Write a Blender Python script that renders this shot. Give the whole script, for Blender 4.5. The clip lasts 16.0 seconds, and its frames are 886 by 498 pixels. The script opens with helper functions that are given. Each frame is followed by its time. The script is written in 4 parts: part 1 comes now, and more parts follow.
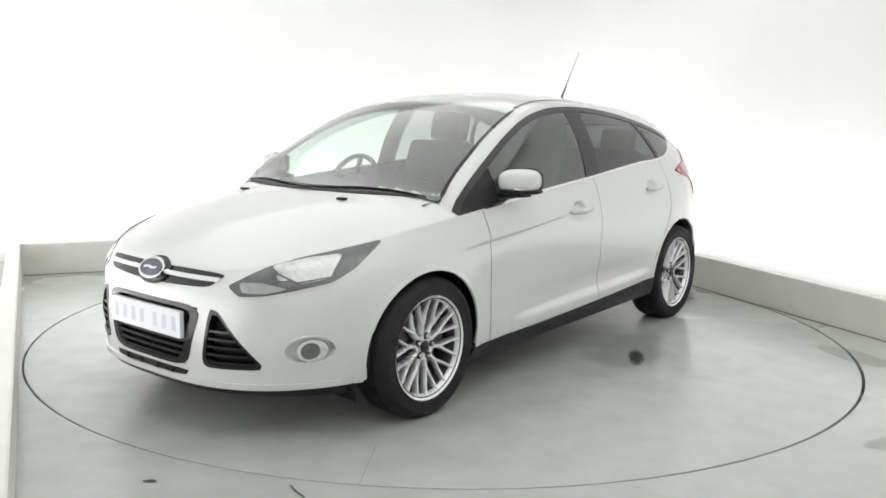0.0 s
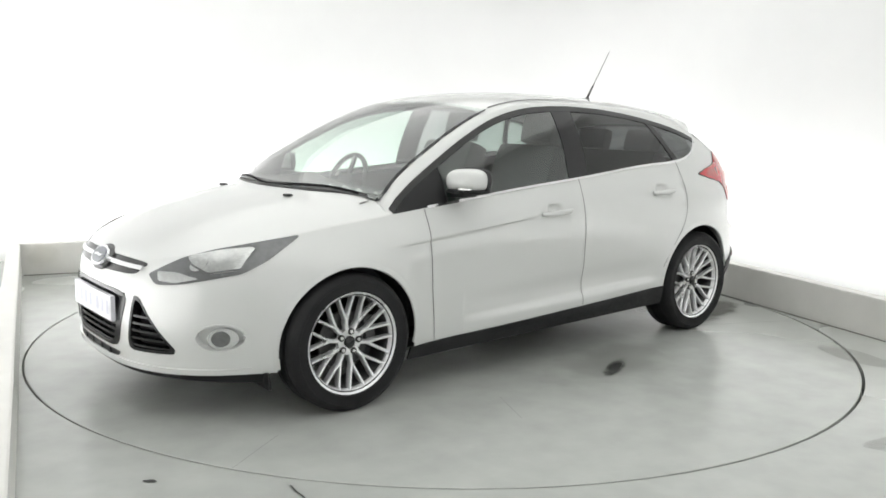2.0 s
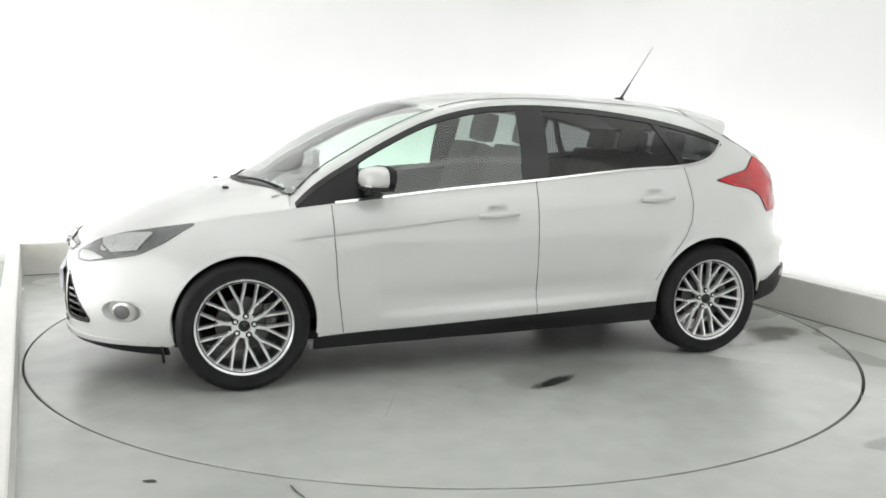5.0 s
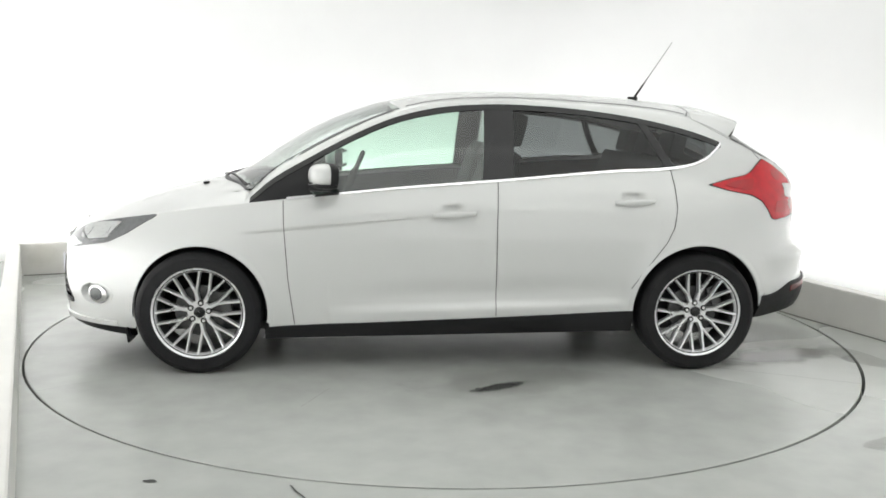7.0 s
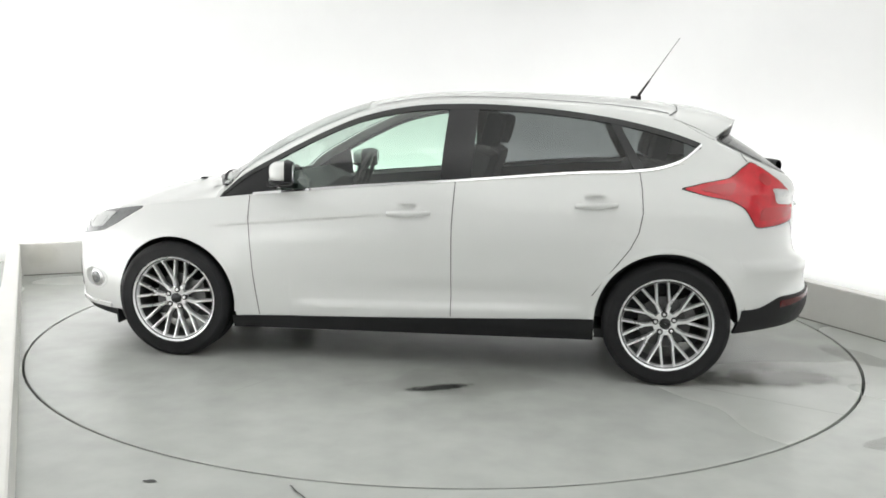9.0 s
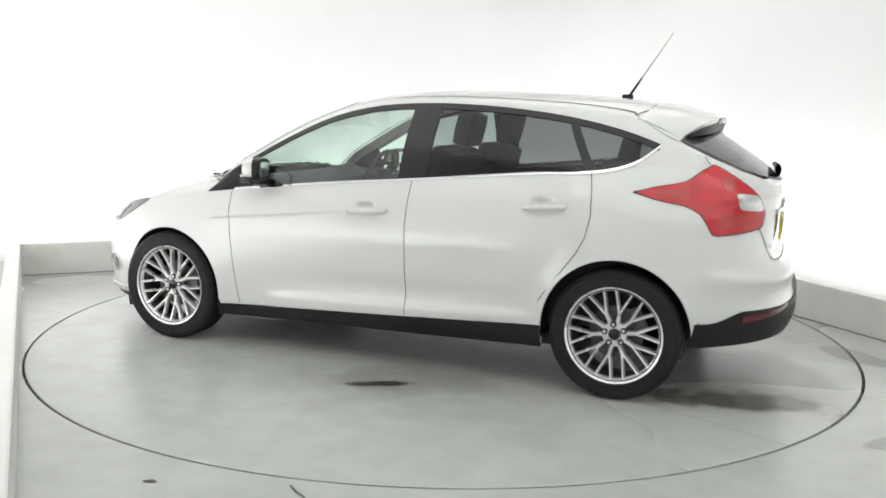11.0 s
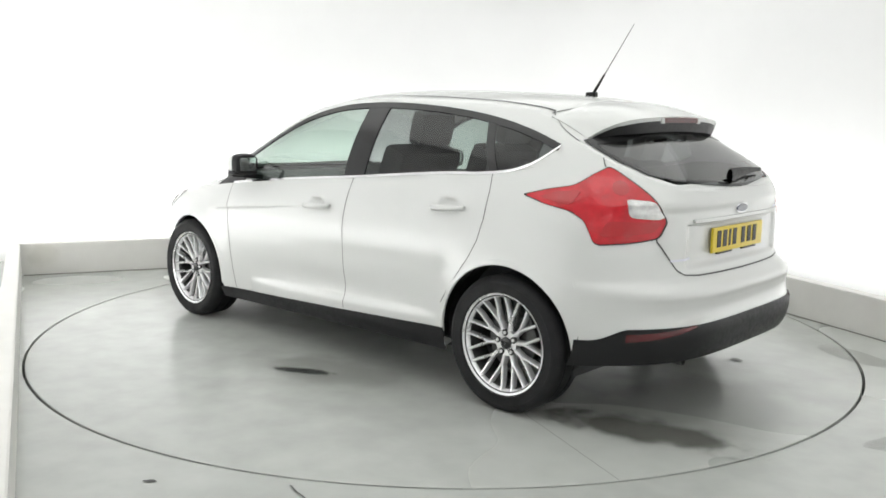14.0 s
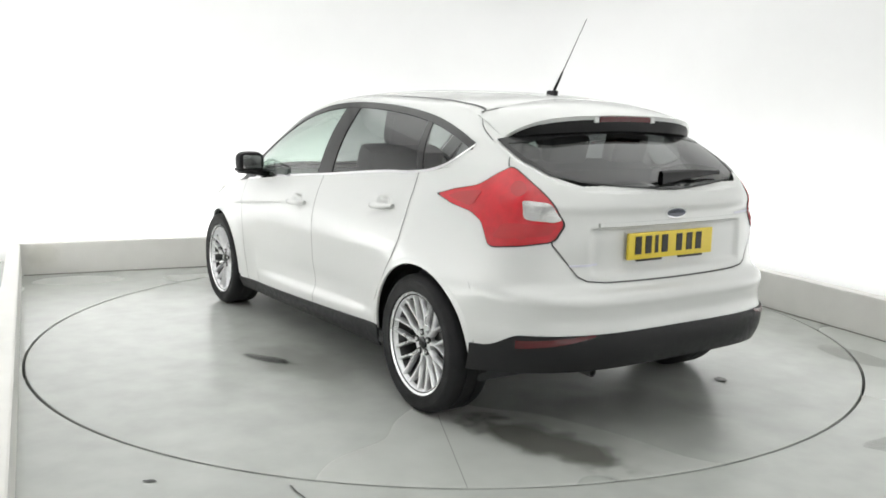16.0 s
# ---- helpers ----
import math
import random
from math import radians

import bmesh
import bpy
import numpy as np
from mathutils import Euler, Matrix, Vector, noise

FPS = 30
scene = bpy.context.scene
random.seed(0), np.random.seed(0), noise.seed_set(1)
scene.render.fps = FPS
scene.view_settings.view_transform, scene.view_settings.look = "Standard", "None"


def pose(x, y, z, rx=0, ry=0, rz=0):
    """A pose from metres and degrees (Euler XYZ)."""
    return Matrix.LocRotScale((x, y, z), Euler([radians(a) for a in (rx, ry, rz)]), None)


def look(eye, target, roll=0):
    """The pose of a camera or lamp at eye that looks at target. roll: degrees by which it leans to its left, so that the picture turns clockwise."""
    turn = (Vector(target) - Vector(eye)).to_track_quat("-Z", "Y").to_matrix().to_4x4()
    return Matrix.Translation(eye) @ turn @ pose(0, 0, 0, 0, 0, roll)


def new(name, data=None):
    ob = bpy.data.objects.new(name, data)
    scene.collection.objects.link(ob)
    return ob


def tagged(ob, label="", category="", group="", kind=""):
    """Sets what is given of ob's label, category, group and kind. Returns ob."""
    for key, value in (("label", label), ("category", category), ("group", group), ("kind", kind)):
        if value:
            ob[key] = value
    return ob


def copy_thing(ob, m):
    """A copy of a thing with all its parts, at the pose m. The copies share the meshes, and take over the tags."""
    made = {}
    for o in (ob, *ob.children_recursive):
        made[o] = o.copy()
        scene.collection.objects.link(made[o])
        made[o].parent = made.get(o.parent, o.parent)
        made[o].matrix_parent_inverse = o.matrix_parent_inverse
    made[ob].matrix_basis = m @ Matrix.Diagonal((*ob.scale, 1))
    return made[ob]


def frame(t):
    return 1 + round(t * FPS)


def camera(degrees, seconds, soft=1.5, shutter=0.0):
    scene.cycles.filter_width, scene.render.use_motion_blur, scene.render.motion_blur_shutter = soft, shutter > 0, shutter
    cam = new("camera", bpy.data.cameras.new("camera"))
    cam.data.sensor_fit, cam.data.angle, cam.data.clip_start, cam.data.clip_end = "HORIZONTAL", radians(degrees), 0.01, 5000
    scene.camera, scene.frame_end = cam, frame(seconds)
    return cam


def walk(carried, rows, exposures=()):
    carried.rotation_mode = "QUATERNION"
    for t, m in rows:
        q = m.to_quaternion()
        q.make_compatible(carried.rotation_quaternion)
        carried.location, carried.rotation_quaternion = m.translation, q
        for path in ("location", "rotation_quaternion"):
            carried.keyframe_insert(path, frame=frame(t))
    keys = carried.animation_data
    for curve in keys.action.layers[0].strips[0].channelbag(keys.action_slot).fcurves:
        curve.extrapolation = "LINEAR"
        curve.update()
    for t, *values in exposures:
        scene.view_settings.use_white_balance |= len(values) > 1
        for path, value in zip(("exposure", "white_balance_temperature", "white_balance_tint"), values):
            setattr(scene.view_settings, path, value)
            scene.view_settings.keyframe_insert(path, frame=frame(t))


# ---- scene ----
EYE = Vector((0.0, -5.464, 1.354))
cam = camera(54.5, 16.0, soft=1.7)
YAW, PITCH, ROLL = radians(-0.168), radians(-8.893), 1.106
AIM = EYE + Vector((math.sin(YAW) * math.cos(PITCH), math.cos(YAW) * math.cos(PITCH), math.sin(PITCH)))
STAND = look(EYE, AIM, ROLL)
walk(cam, [(0.0, STAND), (16.0, STAND)], exposures=[(0.0, 0.0), (16.0, 0.0)])


def turn_at(t):
    """Heading of the turning platform in degrees."""
    if t >= 1.0:
        return 226.42 - 6.857 * (t - 1.0)
    return 226.42 + 3.05 * (1.0 - t) * 2 - 0.95 * max(0.0, 0.5 - t) * 2


CAR_X, CAR_Y = 0.047, 0.123   # the car's place on the platform

# ---------------------------------------------------------------- room axes
TILT = 23.4
RU = Vector((math.cos(radians(TILT)), math.sin(radians(TILT)), 0))
RV = Vector((-math.sin(radians(TILT)), math.cos(radians(TILT)), 0))


def room(u, v, z=0.0):
    return RU * u + RV * v + Vector((0, 0, z))


# ---------------------------------------------------------------- world and lamps
world = bpy.data.worlds.new("world")
scene.world = world
world.use_nodes = True
world.node_tree.nodes["Background"].inputs[0].default_value = (0.9, 0.95, 1.0, 1)
world.node_tree.nodes["Background"].inputs[1].default_value = 0.02


def area(name, at, to, sx, sy, watts, colour=(1, 1, 1), spin=0.0):
    d = bpy.data.lights.new(name, "AREA")
    d.shape, d.size, d.size_y, d.energy, d.color = "RECTANGLE", sx, sy, watts, colour
    ob = new(name, d)
    ob.matrix_world = look(at, to, spin)
    return ob


# soft boxes under the ceiling
area("ceiling_lamp", room(0.0, -0.2, 3.35), room(0.0, -0.19, 0), 6.3, 6.2, 70, (0.98, 1.0, 0.97), -TILT)
# second soft box is unseen, added near the camera to fill the car's side
area("ceiling_lamp", room(0.0, -5.0, 3.35), room(0.0, -4.99, 0), 6.0, 3.4, 50, (0.98, 1.0, 0.97), -TILT)
# wash lights in the trough behind the plinths
area("wall_wash_lamp", room(0.0, 2.86, 0.12), room(0.0, 3.5, 1.05), 5.6, 0.12, 55, (1, 1, 0.99), 0)
area("wall_wash_lamp", room(2.70, -2.2, 0.12), room(3.35, -2.2, 1.05), 9.4, 0.12, 68, (1, 1, 0.99), 0)
area("wall_wash_lamp", room(-2.86, -0.2, 0.12), room(-3.5, -0.2, 1.05), 5.6, 0.12, 86, (1, 1, 0.99), 0)


# unseen wash with no trough there, added to light the near side
area("wall_wash_lamp", room(0.0, -6.6, 0.12), room(0.0, -7.2, 1.05), 5.6, 0.12, 34, (1, 1, 0.99), 0)


# ---------------------------------------------------------------- materials
def material(name, colour, rough=0.5, metal=0.0, coat=0.0, grain=0.0, scale=20.0, bump=0.0, spec=0.5, low=0.8, emit=0.0, coat_ior=1.5):
    m = bpy.data.materials.new(name)
    m.use_nodes = True
    n, l = m.node_tree.nodes, m.node_tree.links
    b = n["Principled BSDF"]
    b.inputs["Base Color"].default_value = (*colour, 1)
    b.inputs["Roughness"].default_value = rough
    b.inputs["Metallic"].default_value = metal
    b.inputs["Coat Weight"].default_value = coat
    b.inputs["Coat Roughness"].default_value = 0.03
    b.inputs["Coat IOR"].default_value = coat_ior
    b.inputs["Specular IOR Level"].default_value = spec
    if emit:
        b.inputs["Emission Color"].default_value = (*colour, 1)
        b.inputs["Emission Strength"].default_value = emit
    if grain or bump:
        c = n.new("ShaderNodeTexCoord")
        t1 = n.new("ShaderNodeTexNoise")
        t1.inputs["Scale"].default_value = scale
        t1.inputs["Detail"].default_value = 6
        t2 = n.new("ShaderNodeTexNoise")
        t2.inputs["Scale"].default_value = scale * 0.09
        l.new(c.outputs["Object"], t1.inputs["Vector"])
        l.new(c.outputs["Object"], t2.inputs["Vector"])
        if grain:
            mx = n.new("ShaderNodeMath")
            mx.operation = "ADD"
            l.new(t1.outputs["Fac"], mx.inputs[0])
            l.new(t2.outputs["Fac"], mx.inputs[1])
            r = n.new("ShaderNodeMapRange")
            r.interpolation_type = "SMOOTHSTEP"
            r.inputs["From Min"].default_value, r.inputs["From Max"].default_value = 0.5, 1.5
            r.inputs["To Min"].default_value, r.inputs["To Max"].default_value = 1 - grain, 1 + grain * 0.4
            l.new(mx.outputs[0], r.inputs["Value"])
            mul = n.new("ShaderNodeVectorMath")
            mul.operation = "SCALE"
            mul.inputs[0].default_value = colour
            l.new(r.outputs[0], mul.inputs["Scale"])
            l.new(mul.outputs[0], b.inputs["Base Color"])
            rr = n.new("ShaderNodeMapRange")
            rr.interpolation_type = "SMOOTHSTEP"
            rr.inputs["From Min"].default_value, rr.inputs["From Max"].default_value = 0.15, 0.85
            rr.inputs["To Min"].default_value, rr.inputs["To Max"].default_value = rough * low, min(1.0, rough * 1.2)
            l.new(t2.outputs["Fac"], rr.inputs["Value"])
            l.new(rr.outputs[0], b.inputs["Roughness"])
        if bump:
            bp = n.new("ShaderNodeBump")
            bp.inputs["Strength"].default_value = bump
            bp.inputs["Distance"].default_value = 0.002
            l.new(t1.outputs["Fac"], bp.inputs["Height"])
            l.new(bp.outputs["Normal"], b.inputs["Normal"])
    return m


def glass(name, tint, gloss=1.0):
    """A thin pane: clear in its tint, with a mirror coat by Fresnel."""
    m = bpy.data.materials.new(name)
    m.use_nodes = True
    n, l = m.node_tree.nodes, m.node_tree.links
    n.remove(n["Principled BSDF"])
    tr, gl, mix, fr = (n.new("ShaderNodeBsdfTransparent"), n.new("ShaderNodeBsdfGlossy"), n.new("ShaderNodeMixShader"), n.new("ShaderNodeLayerWeight"))
    tr.inputs["Color"].default_value = (*tint, 1)
    gl.inputs["Roughness"].default_value = 0.03
    fr.inputs["Blend"].default_value = 0.5
    po, mu = n.new("ShaderNodeMath"), n.new("ShaderNodeMath")
    po.operation, mu.operation = "POWER", "MULTIPLY_ADD"
    po.inputs[1].default_value = 3.2
    mu.inputs[1].default_value, mu.inputs[2].default_value = 0.85, 0.05 * gloss
    l.new(fr.outputs["Facing"], po.inputs[0])
    l.new(po.outputs[0], mu.inputs[0])
    l.new(mu.outputs[0], mix.inputs["Fac"])
    l.new(tr.outputs[0], mix.inputs[1])
    l.new(gl.outputs[0], mix.inputs[2])
    l.new(mix.outputs[0], n["Material Output"].inputs["Surface"])
    return m


PAINT = material("car_paint", (0.64, 0.647, 0.634), 0.50, 0.06, 1.0, coat_ior=1.62)
BLACK = material("black_plastic", (0.010, 0.010, 0.011), 0.45, 0, 0, 0.25, 400, 0.15, 0.32)
GLOSSBLACK = material("gloss_black_trim", (0.012, 0.012, 0.013), 0.2)
GAP = material("panel_gap", (0.10, 0.10, 0.10), 0.9)
CHROME = material("chrome", (0.82, 0.82, 0.83), 0.12, 1.0)
RUBBER = material("tyre_rubber", (0.012, 0.012, 0.013), 0.7, 0, 0, 0.3, 120, 0.3, 0.32)
ALLOY = material("alloy", (0.82, 0.82, 0.83), 0.30, 0.75, 0.5, 0.08, 60, 0)
DARKMETAL = material("brake_metal", (0.12, 0.12, 0.12), 0.5, 0.8, 0, 0.3, 60, 0.1)
REDCELL = material("red_lamp_cell", (0.42, 0.008, 0.015), 0.12, 0, 1.0)
REDLAMP = material("red_lamp_lens", (0.56, 0.005, 0.016), 0.10, 0, 0.6, 0.30, 26, 0.5)
REDDARK = material("red_reflector", (0.085, 0.004, 0.007), 0.2, 0, 0.5, 0.2, 80, 0)
CLEARLAMP = material("clear_lamp_lens", (0.68, 0.68, 0.67), 0.22, 0.75, 1.0, 0.35, 55, 0.9)
LAMPDARK = material("lamp_bowl", (0.14, 0.144, 0.146), 0.22, 0.3, 1.0, 0.3, 40, 0)
LAMPCHROME = material("lamp_reflector", (0.52, 0.53, 0.52), 0.20, 0.9, 1.0, 0.25, 60, 0.5)
TRIM = material("interior_trim", (0.045, 0.046, 0.048), 0.7, 0, 0, 0.25, 150, 0.2)
CLOTH = material("seat_cloth", (0.085, 0.086, 0.09), 0.9, 0, 0, 0.3, 500, 0.4)
LINING = material("roof_lining", (0.45, 0.45, 0.43), 0.9, 0, 0, 0.1, 300, 0.2)
YELLOW = material("yellow_plate", (0.72, 0.55, 0.05), 0.35, 0, 0, 0.06, 40, 0)
WHITEPLATE = material("white_plate", (0.78, 0.78, 0.82), 0.35, 0, 0, 0.05, 40, 0)
INK = material("plate_ink", (0.02, 0.02, 0.02), 0.5)
PALEINK = material("pale_ink", (0.60, 0.60, 0.68), 0.5)
BADGE = material("badge_blue", (0.03, 0.04, 0.075), 0.2, 0.2, 1.0)
WINDSCREEN = glass("windscreen_glass", (0.84, 0.91, 0.87), 3.6)
SIDEGLASS = glass("side_glass", (0.70, 0.84, 0.76), 2.4)
PRIVACY = glass("privacy_glass", (0.36, 0.38, 0.38), 0.9)
REARGLASS = glass("rear_glass", (0.22, 0.23, 0.23), 1.2)
WALLPAINT = material("white_wall_paint", (0.84, 0.84, 0.84), 0.7, 0, 0, 0.02, 3, 0.05)
PLINTHPAINT = material("plinth_paint", (0.70, 0.69, 0.66), 0.5, 0, 0, 0.07, 7, 0.1)


def stain(name, colour, rx, ry, rough, top=0.9, scale=14.0):
    """A mark that fades out unevenly towards its edge."""
    m = material(name, colour, rough, 0, 0, 0.2, 20)
    n, l = m.node_tree.nodes, m.node_tree.links
    c, mp, ln, no = n.new("ShaderNodeTexCoord"), n.new("ShaderNodeMapping"), n.new("ShaderNodeVectorMath"), n.new("ShaderNodeTexNoise")
    mp.inputs["Scale"].default_value = (1 / rx, 1 / ry, 0)
    ln.operation = "LENGTH"
    no.inputs["Scale"].default_value, no.inputs["Detail"].default_value = scale, 5
    l.new(c.outputs["Object"], mp.inputs["Vector"])
    l.new(mp.outputs[0], ln.inputs[0])
    l.new(c.outputs["Object"], no.inputs["Vector"])
    a = n.new("ShaderNodeMath")
    a.operation = "MULTIPLY_ADD"
    a.inputs[1].default_value, a.inputs[2].default_value = 1.3, -0.65
    l.new(no.outputs["Fac"], a.inputs[0])
    b = n.new("ShaderNodeMath")
    b.operation = "ADD"
    l.new(a.outputs[0], b.inputs[0])
    l.new(ln.outputs["Value"], b.inputs[1])
    r = n.new("ShaderNodeMapRange")
    r.interpolation_type = "SMOOTHSTEP"
    r.inputs["From Min"].default_value, r.inputs["From Max"].default_value = 0.45, 0.98
    r.inputs["To Min"].default_value, r.inputs["To Max"].default_value = top, 0.0
    l.new(b.outputs[0], r.inputs["Value"])
    l.new(r.outputs[0], n["Principled BSDF"].inputs["Alpha"])
    return m


STAIN = material("dark_stain", (0.05, 0.052, 0.05), 0.4, 0, 0, 0.4, 25, 0)
OIL = stain("oily_stain", (0.035, 0.037, 0.035), 0.19, 0.05, 0.3, 0.95, 30)
DAMP = stain("damp_streak", (0.15, 0.150, 0.132), 0.56, 0.185, 0.14, 0.72, 6)
GRIME = stain("floor_grime", (0.20, 0.20, 0.18), 0.45, 0.28, 0.35, 0.22, 7)
# smudge colour for platform dirt and for shade painted under the tail
def grime_shade_of(w, l):
    return stain("platform_grime_shade", (0.17, 0.172, 0.158), w * 0.95, l * 0.95, 0.25, 0.22, 4)


AGED = stain("aged_stain", (0.82, 0.75, 0.50), 0.16, 0.12, 0.5, 0.10, 9)
SEAM = material("paint_seam", (0.24, 0.245, 0.23), 0.6)
JOINT = material("dark_joint", (0.22, 0.21, 0.19), 0.8)
FLOORPAINT = material("grey_floor_paint", (0.465, 0.480, 0.454), 0.25, 0, 0, 0.14, 6, 0.06, low=0.85)
DISCPAINT = material("turntable_paint", (0.465, 0.480, 0.454), 0.25, 0, 0, 0.16, 5, 0.06, low=0.85)


# ---------------------------------------------------------------- mesh helpers
def part(name, bm, mat, parent=None, label="", smooth=True):
    me = bpy.data.meshes.new(name)
    bmesh.ops.recalc_face_normals(bm, faces=bm.faces)
    bm.to_mesh(me)
    bm.free()
    if smooth:
        for f in me.polygons:
            f.use_smooth = True
        me.set_sharp_from_angle(angle=radians(38))
    me.materials.append(mat)
    ob = new(name, me)
    if parent:
        ob.parent = parent
    if label:
        tagged(ob, label=label)
    return ob


def add_box(bm, size, m=None, bevel=0.0):
    r = bmesh.ops.create_cube(bm, size=1.0, matrix=(m or Matrix()) @ Matrix.Diagonal((*size, 1)))
    if bevel:
        es = list({e for v in r["verts"] for e in v.link_edges})
        bmesh.ops.bevel(bm, geom=es, offset=bevel, segments=2, affect="EDGES", profile=0.7)


def box(size, m=None, bevel=0.0):
    bm = bmesh.new()
    add_box(bm, size, m, bevel)
    return bm


def grid(bm, pts):
    """Faces over rows of points."""
    vs = [[bm.verts.new(p) for p in row] for row in pts]
    for a, b in zip(vs, vs[1:]):
        for i in range(len(a) - 1):
            try:
                bm.faces.new((a[i], a[i + 1], b[i + 1], b[i]))
            except ValueError:
                pass
    return vs


def lathe(bm, profile, n, m=None):
    """Turns a profile of (radius, y) about the y axis."""
    rows = []
    for k in range(n):
        a = 2 * math.pi * k / n
        rows.append([bm.verts.new((m or Matrix()) @ Vector((r * math.cos(a), y, r * math.sin(a)))) for r, y in profile])
    for k in range(n):
        a, b = rows[k], rows[(k + 1) % n]
        for i in range(len(profile) - 1):
            bm.faces.new((a[i], a[i + 1], b[i + 1], b[i]))


def curve(*pairs):
    """A smooth curve through pairs (a, b)."""
    xs = np.array([q[0] for q in pairs], float)
    ys = np.array([q[1] for q in pairs], float)
    o = np.argsort(xs)
    xs, ys = xs[o], ys[o]
    d = np.diff(ys) / np.diff(xs)
    m = np.concatenate([[d[0]], (d[1:] + d[:-1]) / 2, [d[-1]]])
    for i in range(len(d)):
        if d[i] == 0:
            m[i] = m[i + 1] = 0
    def f(x):
        x = min(max(x, xs[0]), xs[-1])
        i = min(int(np.searchsorted(xs, x, side="right")) - 1, len(d) - 1)
        h = xs[i + 1] - xs[i]
        t = (x - xs[i]) / h
        return float(ys[i] * (1 + 2 * t) * (1 - t) ** 2 + m[i] * h * t * (1 - t) ** 2 + ys[i + 1] * t * t * (3 - 2 * t) + m[i + 1] * h * t * t * (t - 1))
    return f


def step(a, b, x):
    t = min(1.0, max(0.0, (x - a) / (b - a)))
    return t * t * (3 - 2 * t)


# ---------------------------------------------------------------- the room
def slab(name, pts, z0, z1, mat, parent=None):
    bm = bmesh.new()
    lo = [bm.verts.new((p[0], p[1], z0)) for p in pts]
    hi = [bm.verts.new((p[0], p[1], z1)) for p in pts]
    bm.faces.new(lo)
    bm.faces.new(hi)
    for i in range(len(pts)):
        j = (i + 1) % len(pts)
        bm.faces.new((lo[i], lo[j], hi[j], hi[i]))
    return part(name, bm, mat, parent, smooth=False)


def blob(rx, ry, seed, n=40, z=0.004, rough=0.35):
    rnd = random.Random(seed)
    ph = [rnd.uniform(0, 6.28) for _ in range(6)]
    bm = bmesh.new()
    vs = []
    for k in range(n):
        a = 2 * math.pi * k / n
        q = 1 + rough * sum(math.sin((i + 2) * a + ph[i]) / (i + 1.5) for i in range(6)) * 0.6
        vs.append(bm.verts.new((rx * q * math.cos(a), ry * q * math.sin(a), z)))
    bm.faces.new(vs)
    return bm


GROUND = -0.008
R_DISC = 2.470


